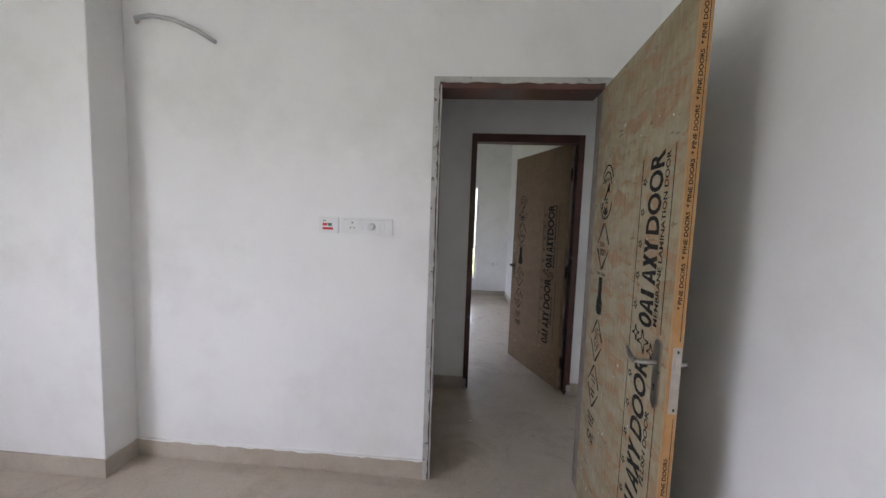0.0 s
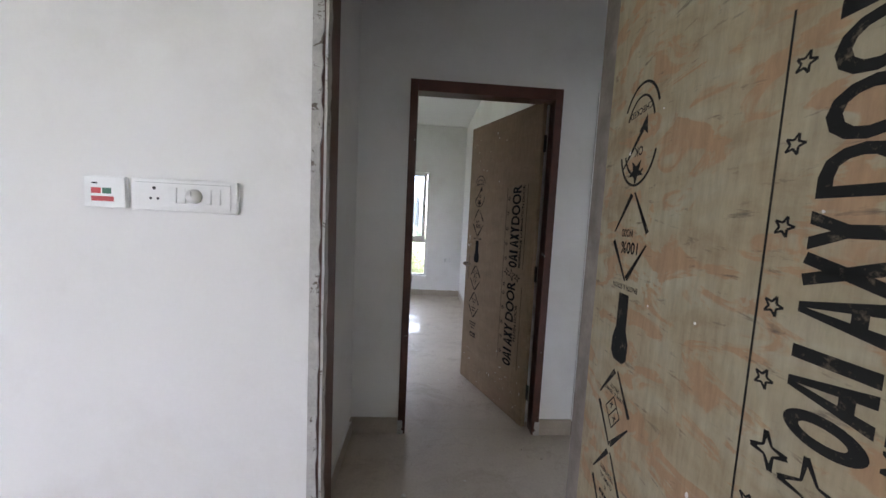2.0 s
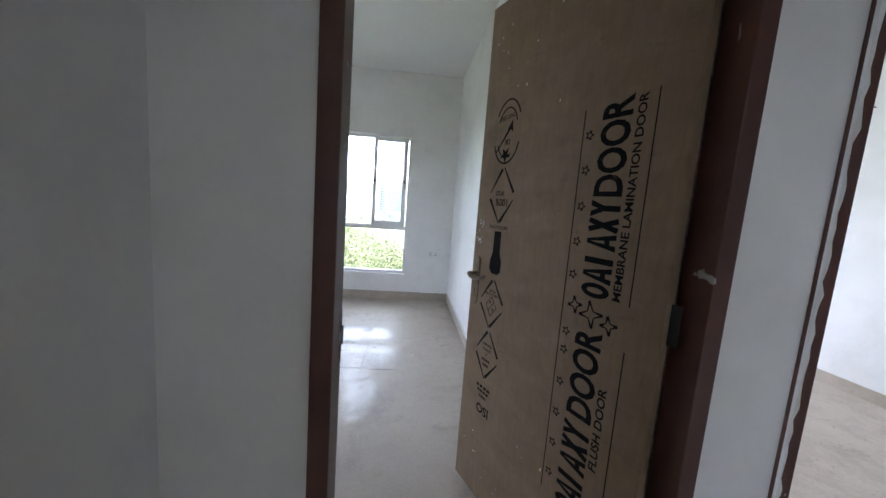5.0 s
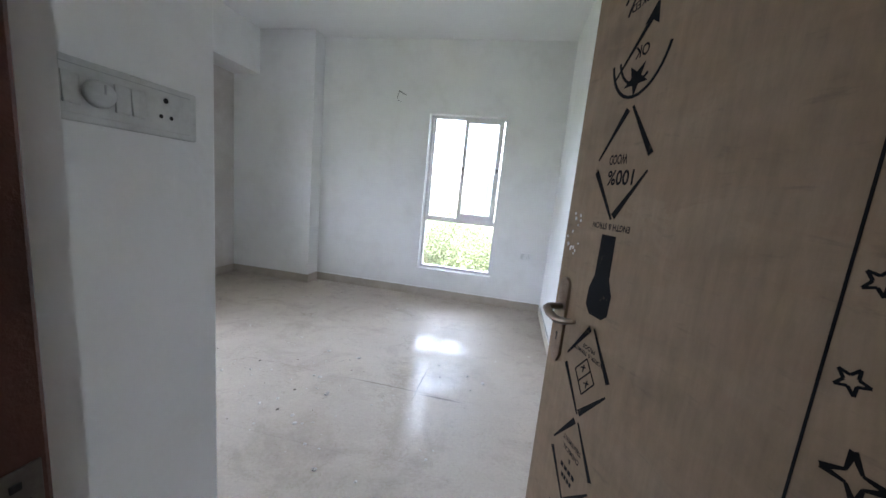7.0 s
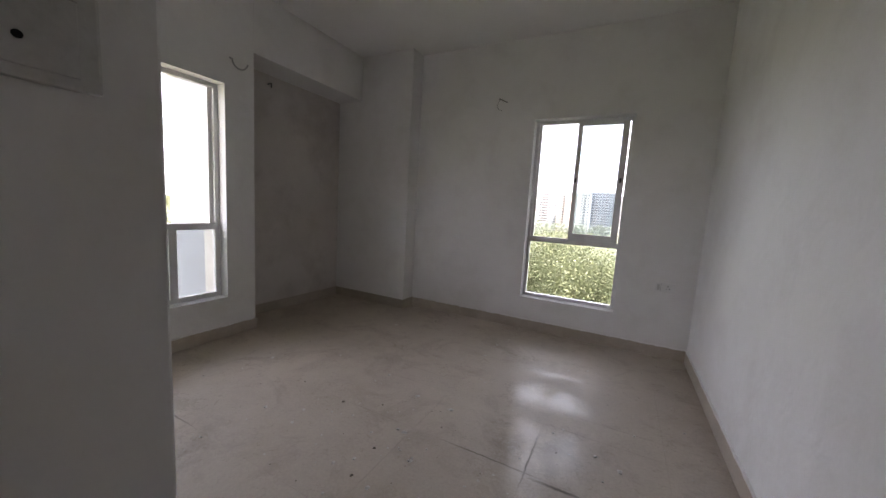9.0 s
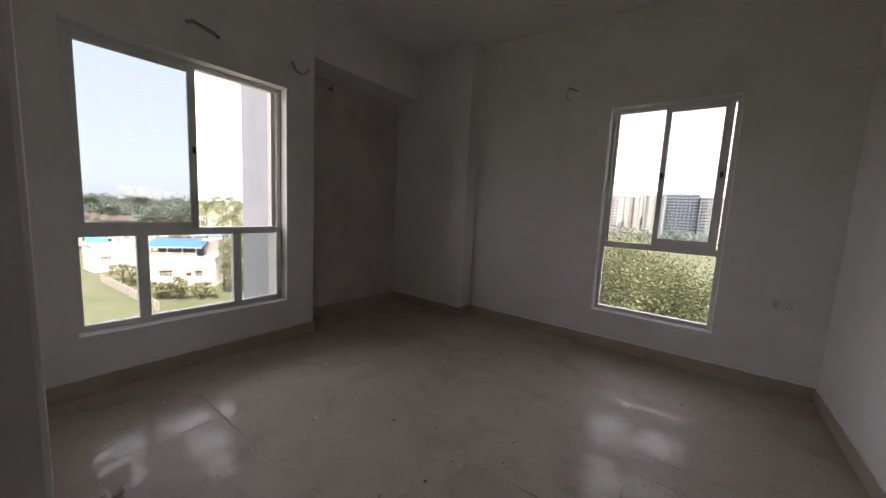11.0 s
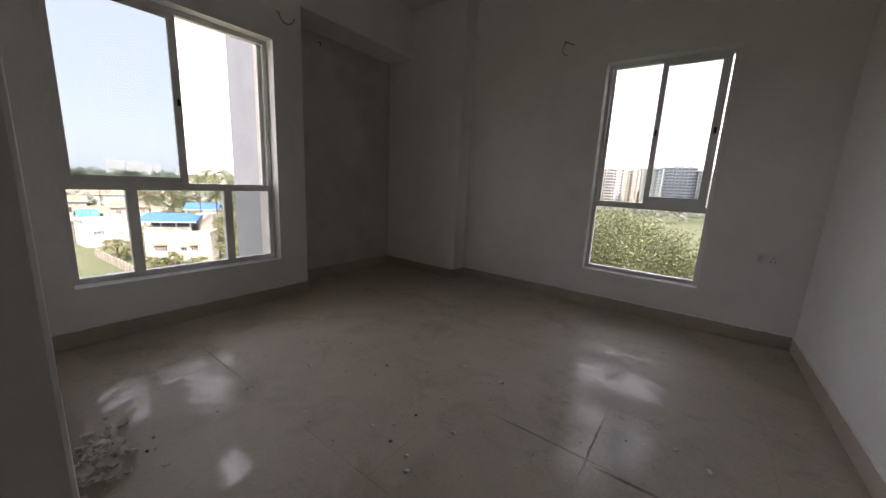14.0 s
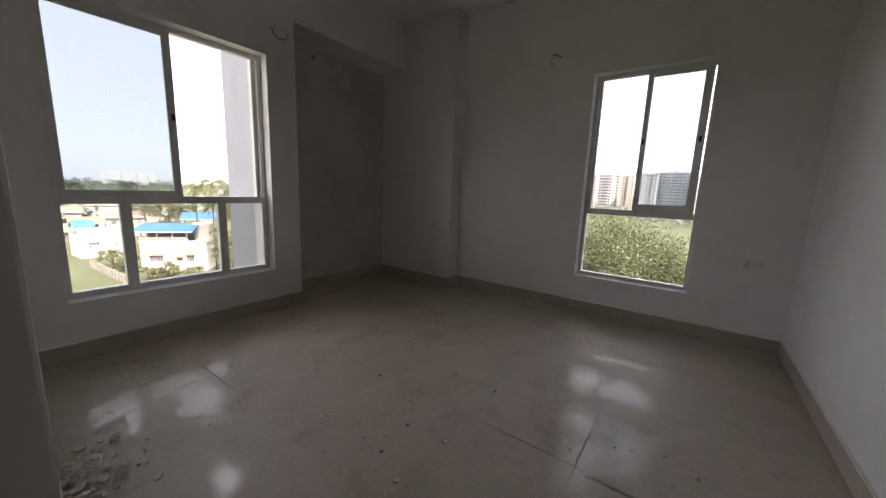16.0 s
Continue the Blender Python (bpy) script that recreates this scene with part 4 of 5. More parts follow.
# ---- debris on the floor ----
def chip_mesh(rng, r):
    bm = bmesh.new()
    for _ in range(12):
        v = Vector((rng.gauss(0, 1), rng.gauss(0, 1), rng.gauss(0, 1))).normalized()
        bm.verts.new((v.x * r * rng.uniform(0.6, 1.1), v.y * r * rng.uniform(0.5, 0.9), r * 0.35 + v.z * r * 0.35))
    bmesh.ops.convex_hull(bm, input=bm.verts)
    loose = [v for v in bm.verts if not v.link_faces]
    bmesh.ops.delete(bm, geom=loose, context="VERTS")
    low = min(v.co.z for v in bm.verts)
    bmesh.ops.translate(bm, verts=bm.verts, vec=(0, 0, -low))
    bmesh.ops.recalc_face_normals(bm, faces=bm.faces)
    me = bpy.data.meshes.new("plaster_chip")
    bm.to_mesh(me)
    bm.free()
    me.materials.append(M["chip"])
    return me


rng = random.Random(11)
chips = [chip_mesh(rng, 0.010 + 0.0018 * i) for i in range(8)]
M["dark_chip"] = surface("dark_chip", (0.14, 0.12, 0.10), (0.24, 0.21, 0.18), 30, 160, 0.9, 0, 0.3)
for me in chips[:3:2]:
    me.materials[0] = M["dark_chip"]
rooms = [(-2.3, 0.8, 4.9, 7.4, 150), (1.3, 3.7, 4.3, 7.4, 22), (-0.1, 1.0, 4.25, 4.8, 5), (0.0, 1.2, 3.1, 3.9, 5), (-1.5, 0.5, 1.5, 2.8, 3)]
for x0, x1, y0, y1, count in rooms:
    for _ in range(count):
        ob = new("plaster_chip", rng.choice(chips))
        x, y = rng.uniform(x0, x1), rng.uniform(y0, y1)
        if y > 4.2 and x < 1 and rng.random() < 0.4:
            x, y = rng.gauss(-0.55, 0.45), rng.gauss(5.55, 0.35)
        k = rng.choice((0.35, 0.45, 0.6, 0.85))
        ob.matrix_world = pose(x, y, 0.0, 0, 0, rng.uniform(0, 360)) @ Matrix.Diagonal((k, k, k, 1))
        tagged(ob, "small broken plaster chip on the dusty floor", "plaster chip", "chips on the floor")


M["rubble"] = surface("broken_plaster_rubble", (0.50, 0.45, 0.39), (0.78, 0.74, 0.68), 22, 120, 0.9, 0, 0.4)


def rubble_heap():
    r = random.Random(21)
    bm = bmesh.new()
    # a low mound of dust
    rings = []
    for i in range(6):
        q = i / 5
        ring = []
        for k in range(22):
            a = math.tau * k / 22
            rad = (0.13 + 0.05 * noise.noise((math.cos(a) * 1.7, math.sin(a) * 1.7, 3.0))) * (1 - q) + 0.001
            ring.append(bm.verts.new((rad * math.cos(a), rad * 0.75 * math.sin(a), 0.022 * (1 - (1 - q) ** 2) + 0.006 * noise.noise((a, q * 3, 0)))))
        rings.append(ring)
    for a, b in zip(rings, rings[1:]):
        for k in range(22):
            bm.faces.new((a[k], a[(k + 1) % 22], b[(k + 1) % 22], b[k]))
    for v in rings[0]:
        v.co.z = 0.0
    heap = tagged(empty("rubble_heap", pose(-1.34, 4.64, 0)), "small heap of broken plaster and dust by the wall", "rubble")
    part("dust", bm, M["rubble"], heap, "grey-brown dust mound", True)
    verts, faces = [], []
    for _ in range(170):
        d = abs(r.gauss(0, 0.09))
        a = r.uniform(0, math.tau)
        x, y, s = d * 1.3 * math.cos(a), d * math.sin(a), r.choice((0.006, 0.009, 0.012, 0.018, 0.026))
        z = max(0.0, 0.03 - d * 0.14)
        t = pose(x, y, z + s * 0.2, r.uniform(-30, 30), r.uniform(-30, 30), r.uniform(0, 360))
        n0 = len(verts)
        ps = [(s * r.uniform(0.6, 1) * math.cos(math.tau * k / 6), s * r.uniform(0.6, 1) * math.sin(math.tau * k / 6)) for k in range(6)]
        th = s * r.uniform(0.12, 0.3)
        verts += [tuple(t @ Vector((px, py, -th))) for px, py in ps] + [tuple(t @ Vector((px * 0.9, py * 0.9, th))) for px, py in ps]
        faces += [tuple(n0 + k for k in reversed(range(6))), tuple(n0 + 6 + k for k in range(6))] + [(n0 + k, n0 + (k + 1) % 6, n0 + 6 + (k + 1) % 6, n0 + 6 + k) for k in range(6)]
    me = bpy.data.meshes.new("debris")
    me.from_pydata(verts, [], faces)
    me.materials.append(M["rubble"])
    ob = new("debris", me)
    ob.parent = heap
    tagged(ob, kind="stuff")


rubble_heap()
# ---- outside ----
G = -18.5         # street level
M["grass"] = surface("dry_grass_ground", (0.07, 0.10, 0.042), (0.13, 0.13, 0.075), 0.22, 2.5, 0.95, 0, 0.3)


def foliage_material(name, a, b, c):
    m, n, l, p = material(name)
    isl = n.new("ShaderNodeNewGeometry").outputs["Random Per Island"]
    r = ramp_node(n, l, isl, [(0.0, a), (0.5, b), (1.0, c)])
    l.new(r.outputs[0], p.inputs["Base Color"])
    p.inputs["Roughness"].default_value = 0.55
    tr = n.new("ShaderNodeBsdfTranslucent")
    l.new(r.outputs[0], tr.inputs[0])
    mx = n.new("ShaderNodeMixShader")
    mx.inputs[0].default_value = 0.25
    l.new(p.outputs[0], mx.inputs[1])
    l.new(tr.outputs[0], mx.inputs[2])
    l.new(mx.outputs[0], n["Material Output"].inputs[0])
    return m


M["leaf_near"] = foliage_material("olive_leaves", (0.075, 0.095, 0.05), (0.15, 0.175, 0.085), (0.25, 0.27, 0.14))
# house trees: colours raised to carry haze and the sun on them
M["leaf_pale"] = foliage_material("haze_paled_leaves", (0.13, 0.15, 0.08), (0.20, 0.215, 0.115), (0.30, 0.30, 0.17))
# distance haze is mixed into these leaf colours, pale and greyed
M["leaf_far"] = foliage_material("haze_tinted_leaves", (0.24, 0.275, 0.23), (0.30, 0.33, 0.275), (0.36, 0.38, 0.315))
M["palm"] = foliage_material("palm_fronds", (0.015, 0.03, 0.009), (0.04, 0.058, 0.016), (0.11, 0.105, 0.035))
M["bark"] = surface("bark", (0.10, 0.075, 0.05), (0.18, 0.14, 0.10), 3, 20, 0.9, 0, 0.5)
M["white_wall"] = surface("white_house_paint", (0.52, 0.51, 0.49), (0.62, 0.605, 0.58), 0.5, 8, 0.8, 0, 0.1)
M["cream_wall"] = surface("cream_house_paint", (0.42, 0.36, 0.31), (0.50, 0.44, 0.38), 0.5, 8, 0.8, 0, 0.1)
# tower paints are lightened, the grey one blued, to carry distance haze
M["tower_wall"] = surface("tower_hazed_paint", (0.47, 0.46, 0.45), (0.55, 0.54, 0.53), 0.05, 2, 0.85, 0, 0)
M["tower_grey"] = surface("tower_grey_hazed_paint", (0.44, 0.47, 0.49), (0.50, 0.53, 0.55), 0.05, 2, 0.85, 0, 0)
# horizon blocks: whitened base colour takes the place of haze
M["far_block"] = surface("haze_tinted_far_paint", (0.58, 0.58, 0.60), (0.66, 0.66, 0.67), 0.02, 1, 0.9, 0, 0)
M["tower_window"] = surface("tower_window", (0.07, 0.075, 0.09), (0.11, 0.115, 0.135), 0.3, 4, 0.3, 0, 0)
M["blue_roof"] = surface("blue_sheet_roof", (0.03, 0.13, 0.42), (0.05, 0.18, 0.52), 0.8, 10, 0.75, 0, 0.1)
M["teal"] = surface("teal_sheet", (0.02, 0.30, 0.28), (0.03, 0.38, 0.34), 0.8, 10, 0.5, 0, 0)
M["tower_warm"] = surface("tower_warm_paint", (0.52, 0.47, 0.42), (0.58, 0.53, 0.48), 0.05, 2, 0.85, 0, 0)
M["tower_pale"] = surface("tower_pale_paint", (0.40, 0.42, 0.39), (0.47, 0.49, 0.46), 0.05, 2, 0.85, 0, 0)
M["tower_recess_shade"] = surface("tower_recess_shade", (0.13, 0.125, 0.135), (0.18, 0.17, 0.18), 0.3, 4, 0.8, 0, 0)
M["cream_bright"] = surface("cream_render", (0.60, 0.545, 0.485), (0.68, 0.63, 0.57), 0.5, 6, 0.85, 0, 0.1)
M["sunshade"] = surface("orange_sunshade", (0.42, 0.24, 0.13), (0.50, 0.31, 0.18), 0.8, 8, 0.8, 0, 0.1)
M["fascia"] = surface("pale_fascia", (0.36, 0.42, 0.48), (0.44, 0.50, 0.55), 0.8, 8, 0.6, 0, 0)
M["rust_roof"] = surface("brown_sheet_roof", (0.22, 0.15, 0.11), (0.34, 0.25, 0.19), 0.4, 5, 0.8, 0, 0.1)
M["fence"] = surface("weathered_boundary_wall", (0.27, 0.25, 0.21), (0.38, 0.35, 0.30), 0.8, 6, 0.9, 0, 0.2)
M["brick"] = surface("brick_boundary", (0.15, 0.135, 0.12), (0.22, 0.20, 0.175), 0.8, 6, 0.9, 0, 0.2)

ground = new("ground", bpy.data.meshes.new("ground"))
bm = bmesh.new()
for i in range(25):
    for j in range(25):
        bm.verts.new((-2400 + 200 * i, -2400 + 200 * j, G))
bm.verts.ensure_lookup_table()
for i in range(24):
    for j in range(24):
        bm.faces.new((bm.verts[i * 25 + j], bm.verts[(i + 1) * 25 + j], bm.verts[(i + 1) * 25 + j + 1], bm.verts[i * 25 + j + 1]))
bm.to_mesh(ground.data)
bm.free()
ground.data.materials.append(M["grass"])
tagged(ground, kind="structure")


def polar_west(dist, az):
    """A place `dist` metres from the window room, az degrees from west towards north."""
    return 0.2 - dist * math.cos(radians(az)), 4.5 + dist * math.sin(radians(az))


def polar_north(dist, az):
    return 0.2 + dist * math.sin(radians(az)), 4.5 + dist * math.cos(radians(az))


def leaf_cloud(rng, count, spread, size, clumps):
    """Leaves about clump centres; spread gives the half axes."""
    verts, faces = [], []
    cs = []
    for _ in range(clumps):
        v = Vector((rng.gauss(0, 1), rng.gauss(0, 1), rng.gauss(0, 1))).normalized() * rng.uniform(0.35, 1.0) ** 0.6
        cs.append((Vector((v.x * spread[0], v.y * spread[1], v.z * spread[2])), rng.uniform(0.16, 0.34)))
    for _ in range(count):
        c, rr = rng.choice(cs)
        p = c + Vector((rng.gauss(0, 1) * spread[0], rng.gauss(0, 1) * spread[1], rng.gauss(0, 0.8) * spread[2])) * rr * 0.6
        d = Vector((rng.gauss(0, 1), rng.gauss(0, 1), rng.gauss(-0.3, 0.7))).normalized()
        s = d.cross(Vector((rng.gauss(0, 1), rng.gauss(0, 1), rng.gauss(0, 1)))).normalized()
        ln = size * rng.uniform(0.6, 1.3)
        w = ln * rng.uniform(0.14, 0.24)
        n0 = len(verts)
        verts += [tuple(p - d * ln / 2), tuple(p + s * w - d * ln * 0.05), tuple(p + d * ln / 2), tuple(p - s * w)]
        faces.append((n0, n0 + 1, n0 + 2, n0 + 3))
    return verts, faces


def tree(x, y, height, spread, count, size, clumps, mat, label, seed, trunk_r=0.22):
    rng = random.Random(seed)
    t = tagged(empty("tree", pose(x, y, G)), label, "tree", "trees below the windows")
    z = height - spread[2]
    bm = bmesh.new()
    add_tube(bm, [(0, 0, 0), (0.1, 0.05, z * 0.4), (-0.05, 0.1, z * 0.8), (0, 0, z + spread[2] * 0.3)], [trunk_r, trunk_r * 0.8, trunk_r * 0.6, trunk_r * 0.25], 8)
    for _ in range(7):
        a, b = rng.uniform(0, math.tau), rng.uniform(0.35, 0.8)
        add_tube(bm, [(0, 0, z * b), (spread[0] * 0.35 * math.cos(a), spread[1] * 0.35 * math.sin(a), z * b + spread[2] * 0.5), (spread[0] * 0.75 * math.cos(a), spread[1] * 0.75 * math.sin(a), z + spread[2] * rng.uniform(-0.2, 0.5))], [trunk_r * 0.45, trunk_r * 0.3, trunk_r * 0.08], 6)
    part("trunk", bm, M["bark"], t)
    v, f = leaf_cloud(rng, count, spread, size, clumps)
    me = bpy.data.meshes.new("crown")
    me.from_pydata([(a, b, c + z) for a, b, c in v], [], f)
    me.materials.append(mat)
    ob = new("crown", me)
    ob.parent = t
    return t


for dist, az, hh, sp, cnt, sz, cl, sd in ((36, -13, 17.9, (6.8, 6.0, 6.4), 42000, 0.27, 130, 1), (40, -5.5, 16.6, (6.2, 5.7, 6.0), 36000, 0.27, 120, 2), (38, 3.5, 16.4, (5.7, 5.4, 5.4), 28000, 0.27, 90, 3), (53, -2.5, 13.4, (6.6, 6.0, 5.2), 20000, 0.30, 80, 4),
                                          (55, -9, 16.2, (7.2, 6.0, 5.7), 20000, 0.30, 80, 5), (25, -6, 11.0, (5.3, 4.5, 4.2), 30000, 0.20, 90, 6), (49, -18, 17.0, (7.2, 6.4, 6.4), 9000, 0.44, 60, 7), (27, -13, 11.5, (4.6, 4.2, 4.0), 22000, 0.20, 70, 8)):
    x, y = polar_north(dist, az)
    tree(x, y, hh, sp, cnt, sz, cl, M["leaf_near"], "leafy yellow-green tree below the window", sd, 0.4)
for dist, az, hh, sp, cnt, sz, cl, sd in ((83, 22.0, 12.0, (3.2, 3.2, 5.2), 3800, 0.6, 34, 21), (82, 15.2, 4.2, (2.8, 2.4, 2.0), 2200, 0.5, 18, 22), (84, 13.4, 3.6, (2.4, 2.2, 1.7), 1600, 0.5, 16, 23), (94, 25, 15, (6.0, 5.6, 5.6), 2600, 0.75, 26, 24), (81, 18.2, 3.4, (3.0, 2.2, 1.7), 1700, 0.5, 16, 25), (103, 9.9, 4.6, (2.8, 2.6, 2.0), 1400, 0.5, 14, 26), (98, 11.4, 4.2, (2.2, 2.2, 2.0), 1200, 0.5, 14, 27)):
    x, y = polar_west(dist, az)
    tree(x, y, hh, sp, cnt, sz, cl, M["leaf_pale"], "leafy green tree among the houses", sd, 0.2)


def far_woods(name, places, mat, label, seed):
    """Far tree crowns, joined: nobody could count them."""
    rng = random.Random(seed)
    verts, faces = [], []
    for x, y, hh, w in places:
        v, f = leaf_cloud(rng, 190, (w, w, hh * 0.42), 2.4, 9)
        n0 = len(verts)
        verts += [(a + x, b + y, c + G + hh * 0.6) for a, b, c in v]
        faces += [tuple(i + n0 for i in q) for q in f]
    me = bpy.data.meshes.new(name)
    me.from_pydata(verts, [], faces)
    me.materials.append(mat)
    return tagged(new(name, me), label, "woods", kind="stuff")


rng = random.Random(31)
places = []
for _ in range(150):
    d, az = rng.uniform(280, 790), rng.uniform(-8, 42)
    places.append((*polar_west(d, az), rng.uniform(15.5, 20.0) if d > 420 else rng.uniform(11.0, 15.0), rng.uniform(6.5, 11)))
for _ in range(80):
    d, az = rng.uniform(175, 285), rng.uniform(-6, 36)
    places.append((*polar_west(d, az), rng.uniform(6.8, 12.0), rng.uniform(3.8, 6.6)))
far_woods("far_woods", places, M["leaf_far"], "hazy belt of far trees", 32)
places = []
for _ in range(90):
    d, az = rng.uniform(280, 400), rng.uniform(-24, 18)
    places.append((*polar_north(d, az), rng.uniform(9, 13.5), rng.uniform(5, 9)))
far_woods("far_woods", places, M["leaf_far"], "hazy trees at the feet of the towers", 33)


def palm(x, y, height, seed, fronds=16, size=2.6):
    r = random.Random(seed)
    t = tagged(empty("palm_tree", pose(x, y, G)), "tall coconut palm with sunlit drooping fronds", "palm tree", "palms among the houses")
    lean = r.uniform(-0.5, 0.5)
    part("trunk", tube([(0, 0, 0), (lean * 0.3, 0, height * 0.5), (lean, 0.1, height)], [0.20, 0.15, 0.11], 8), M["bark"], t)
    for i in range(fronds):
        a = math.tau * i / fronds + r.uniform(-0.2, 0.2)
        rise = r.uniform(-0.25, 1.25)
        pts = []
        for k in range(8):
            q = k / 7
            rad = size * q * (0.75 + 0.2 * math.cos(q))
            pts.append(Vector((lean + rad * math.cos(a), 0.1 + rad * math.sin(a), height + size * (rise * q - (0.55 + 0.5 * rise) * q * q * 1.2))))
        verts, faces = [], []
        side = Vector((-math.sin(a), math.cos(a), 0))
        for k in range(7):
            p, q2 = pts[k], pts[k + 1]
            for s in (-1, 1):
                for f in (0.1, 0.4, 0.7):
                    b0 = p.lerp(q2, f)
                    b1 = p.lerp(q2, f + 0.17)
                    w = size * 0.27 * math.sin(math.pi * min(1, (k + f + 0.8) / 8.3))
                    tip = b1 + side * s * w + Vector((0, 0, -w * 0.55)) + (q2 - p) * 0.5
                    n0 = len(verts)
                    verts += [tuple(b0), tuple(b1), tuple(tip)]
                    faces.append((n0, n0 + 1, n0 + 2))
        me = bpy.data.meshes.new("frond")
        me.from_pydata(verts, [], faces)
        me.materials.append(M["palm"])
        ob = new("frond", me)
        ob.parent = t
    return t


for i, (d, az, hh, size) in enumerate(((86, 20.5, 19.2, 4.8), (95, 18.6, 18.0, 4.2), (90, 23.4, 18.2, 4.6), (84, 21.6, 15.6, 4.2), (132, 13.3, 12.2, 5.4), (138, 15.6, 12.6, 5.4), (98, 26, 16.6, 4.8), (128, 16.8, 11.0, 5.0), (205, 9, 12.5, 5.0), (226, 17, 12.8, 5.0), (240, 12, 16.5, 5.0), (215, 7.4, 16.0, 5.0))):
    palm(*polar_west(d, az), hh, 41 + i, 22, size)


def house_window(parent, x, y, z, w, h, hood=None):
    """A barred window with a sloping sunshade over it."""
    win = empty("window", pose(x, y, z))
    win.parent = parent
    part("pane", box((-w / 2, -0.03, 0), (w / 2, 0.03, h)), M["tower_window"], win)
    for k in range(1, 1 + max(1, round(w / 0.6))):
        u = -w / 2 + k * w / (1 + max(1, round(w / 0.6)))
        part("frame", box((u - 0.05, -0.07, 0), (u + 0.05, -0.03, h)), M["white_wall"], win)
    part("sill", box((-w / 2 - 0.1, -0.14, -0.12), (w / 2 + 0.1, -0.03, 0)), M["white_wall"], win)
    if hood:
        bm = bmesh.new()
        add_box(bm, (-w / 2 - 0.25, -0.6, h + 0.06), (w / 2 + 0.25, -0.02, h + 0.14))
        for v in bm.verts:
            if v.co.y > -0.1:
                v.co.z += 0.38
        part("sunshade", bm, hood, win)


def sheet_roof(parent, x0, x1, y0, y1, eave, ridge, mat):
    """A pitched sheet roof, ridge along x, with a fascia and raised seams."""
    bm = bmesh.new()
    ym = y0 + (y1 - y0) * 0.55
    for a, b, za, zb in ((y0, ym, eave, ridge), (ym, y1, ridge, eave)):
        up = [bm.verts.new(p) for p in ((x0, a, za), (x1, a, za), (x1, b, zb), (x0, b, zb))]
        lo = [bm.verts.new((p.co.x, p.co.y, p.co.z - 0.09)) for p in up]
        bm.faces.new(up)
        bm.faces.new(lo[::-1])
        for i in range(4):
            bm.faces.new((up[i], lo[i], lo[(i + 1) % 4], up[(i + 1) % 4]))
    roof = part("roof", bm, mat, parent)
    n = int((x1 - x0) / 0.9)
    for i in range(n + 1):
        u = x0 + 0.05 + (x1 - x0 - 0.1) * i / n
        part("seam", tube([(u, y0, eave + 0.03), (u, ym, ridge + 0.03)], 0.04, 5), mat, roof)
    part("fascia", box((x0, y0 - 0.05, eave - 0.28), (x1, y0, eave - 0.02)), M["fascia"], roof)


def balustrade(parent, x0, x1, y, z, mat):
    part("parapet", box((x0 - 0.1, y - 0.15, z), (x1 + 0.1, y + 0.12, z + 0.16)), mat, parent)
    n = int((x1 - x0) / 0.42)
    for i in range(n):
        u = x0 + (i + 0.5) * (x1 - x0) / n
        part("baluster", box((u - 0.09, y - 0.09, z + 0.16), (u + 0.09, y + 0.07, z + 0.82)), mat, parent)
    part("rail", box((x0, y - 0.12, z + 0.82), (x1, y + 0.10, z + 0.98)), mat, parent)


def house(dist, az, w, d, floors, wall_mat, label, turn=0.0, hood=None, wins=((-0.3, 1.3), (0.05, 0.8), (0.33, 1.0)), rows=None):
    """A plain block of flat-roofed storeys whose front, local -y, faces the window room, turned a little."""
    x, y = polar_west(dist, az)
    hs = tagged(empty("house", pose(x, y, G, 0, 0, 90 - az + turn)), label, "house", "houses beyond the field")
    hgt = floors * 3.2
    part("wall", box((-w / 2, 0, 0), (w / 2, d, hgt), 0.04), wall_mat, hs)
    part("roof_slab", box((-w / 2 - 0.2, -0.2, hgt), (w / 2 + 0.2, d + 0.2, hgt + 0.14)), wall_mat, hs)
    for fl in range(floors):
        part("floor_band", box((-w / 2 - 0.06, -0.08, fl * 3.2 + 2.95), (w / 2 + 0.06, -0.01, fl * 3.2 + 3.12)), wall_mat, hs)
    for z in rows or [fl * 3.2 + 1.05 for fl in range(floors)]:
        for q, ww in wins:
            house_window(hs, q * w, -0.02, z, ww, 1.25 if ww > 0.9 else 0.8, hood)
    return hs


# two storeys with an open terrace under a blue sheet roof
big = house(93, 15.9, 12.2, 8.5, 2, M["cream_bright"], "cream two-storey house with a balustrade under a blue sheet roof", -22, M["sunshade"], ((-0.27, 2.2), (0.08, 0.8), (0.24, 1.2)), (2.3,))
balustrade(big, -6.0, 2.4, -0.02, 6.54, M["cream_bright"])
# dark sheet stands for the shade under the terrace roof
part("terrace_shade_panel", box((-5.6, 2.6, 6.54), (3.0, 2.8, 8.7)), M["tower_window"], big)
for u in (-5.8, -3.0, -0.2, 2.4):
    part("roof_post", box((u - 0.12, 0.1, 6.54), (u + 0.12, 0.34, 8.75)), M["cream_bright"], big)
    part("roof_post", box((u - 0.12, 6.6, 6.54), (u + 0.12, 6.84, 8.75)), M["cream_bright"], big)
sheet_roof(big, -6.9, 4.0, -1.0, 8.3, 8.85, 10.1, M["blue_roof"])
# water tank room with its own small blue roof
part("stair_head", box((2.6, 3.2, 6.54), (5.8, 7.4, 10.2)), M["cream_bright"], big)
small = house(118, 18.7, 6.4, 6, 2, M["white_wall"], "white house with a small blue sheet roof", -10)
for u in (-3.0, 0.0, 3.0):
    part("roof_post", box((u - 0.1, 0.1, 6.54), (u + 0.1, 0.3, 9.1)), M["tower_window"], small)
sheet_roof(small, -4.0, 4.2, -0.9, 6.4, 9.15, 10.7, M["blue_roof"])

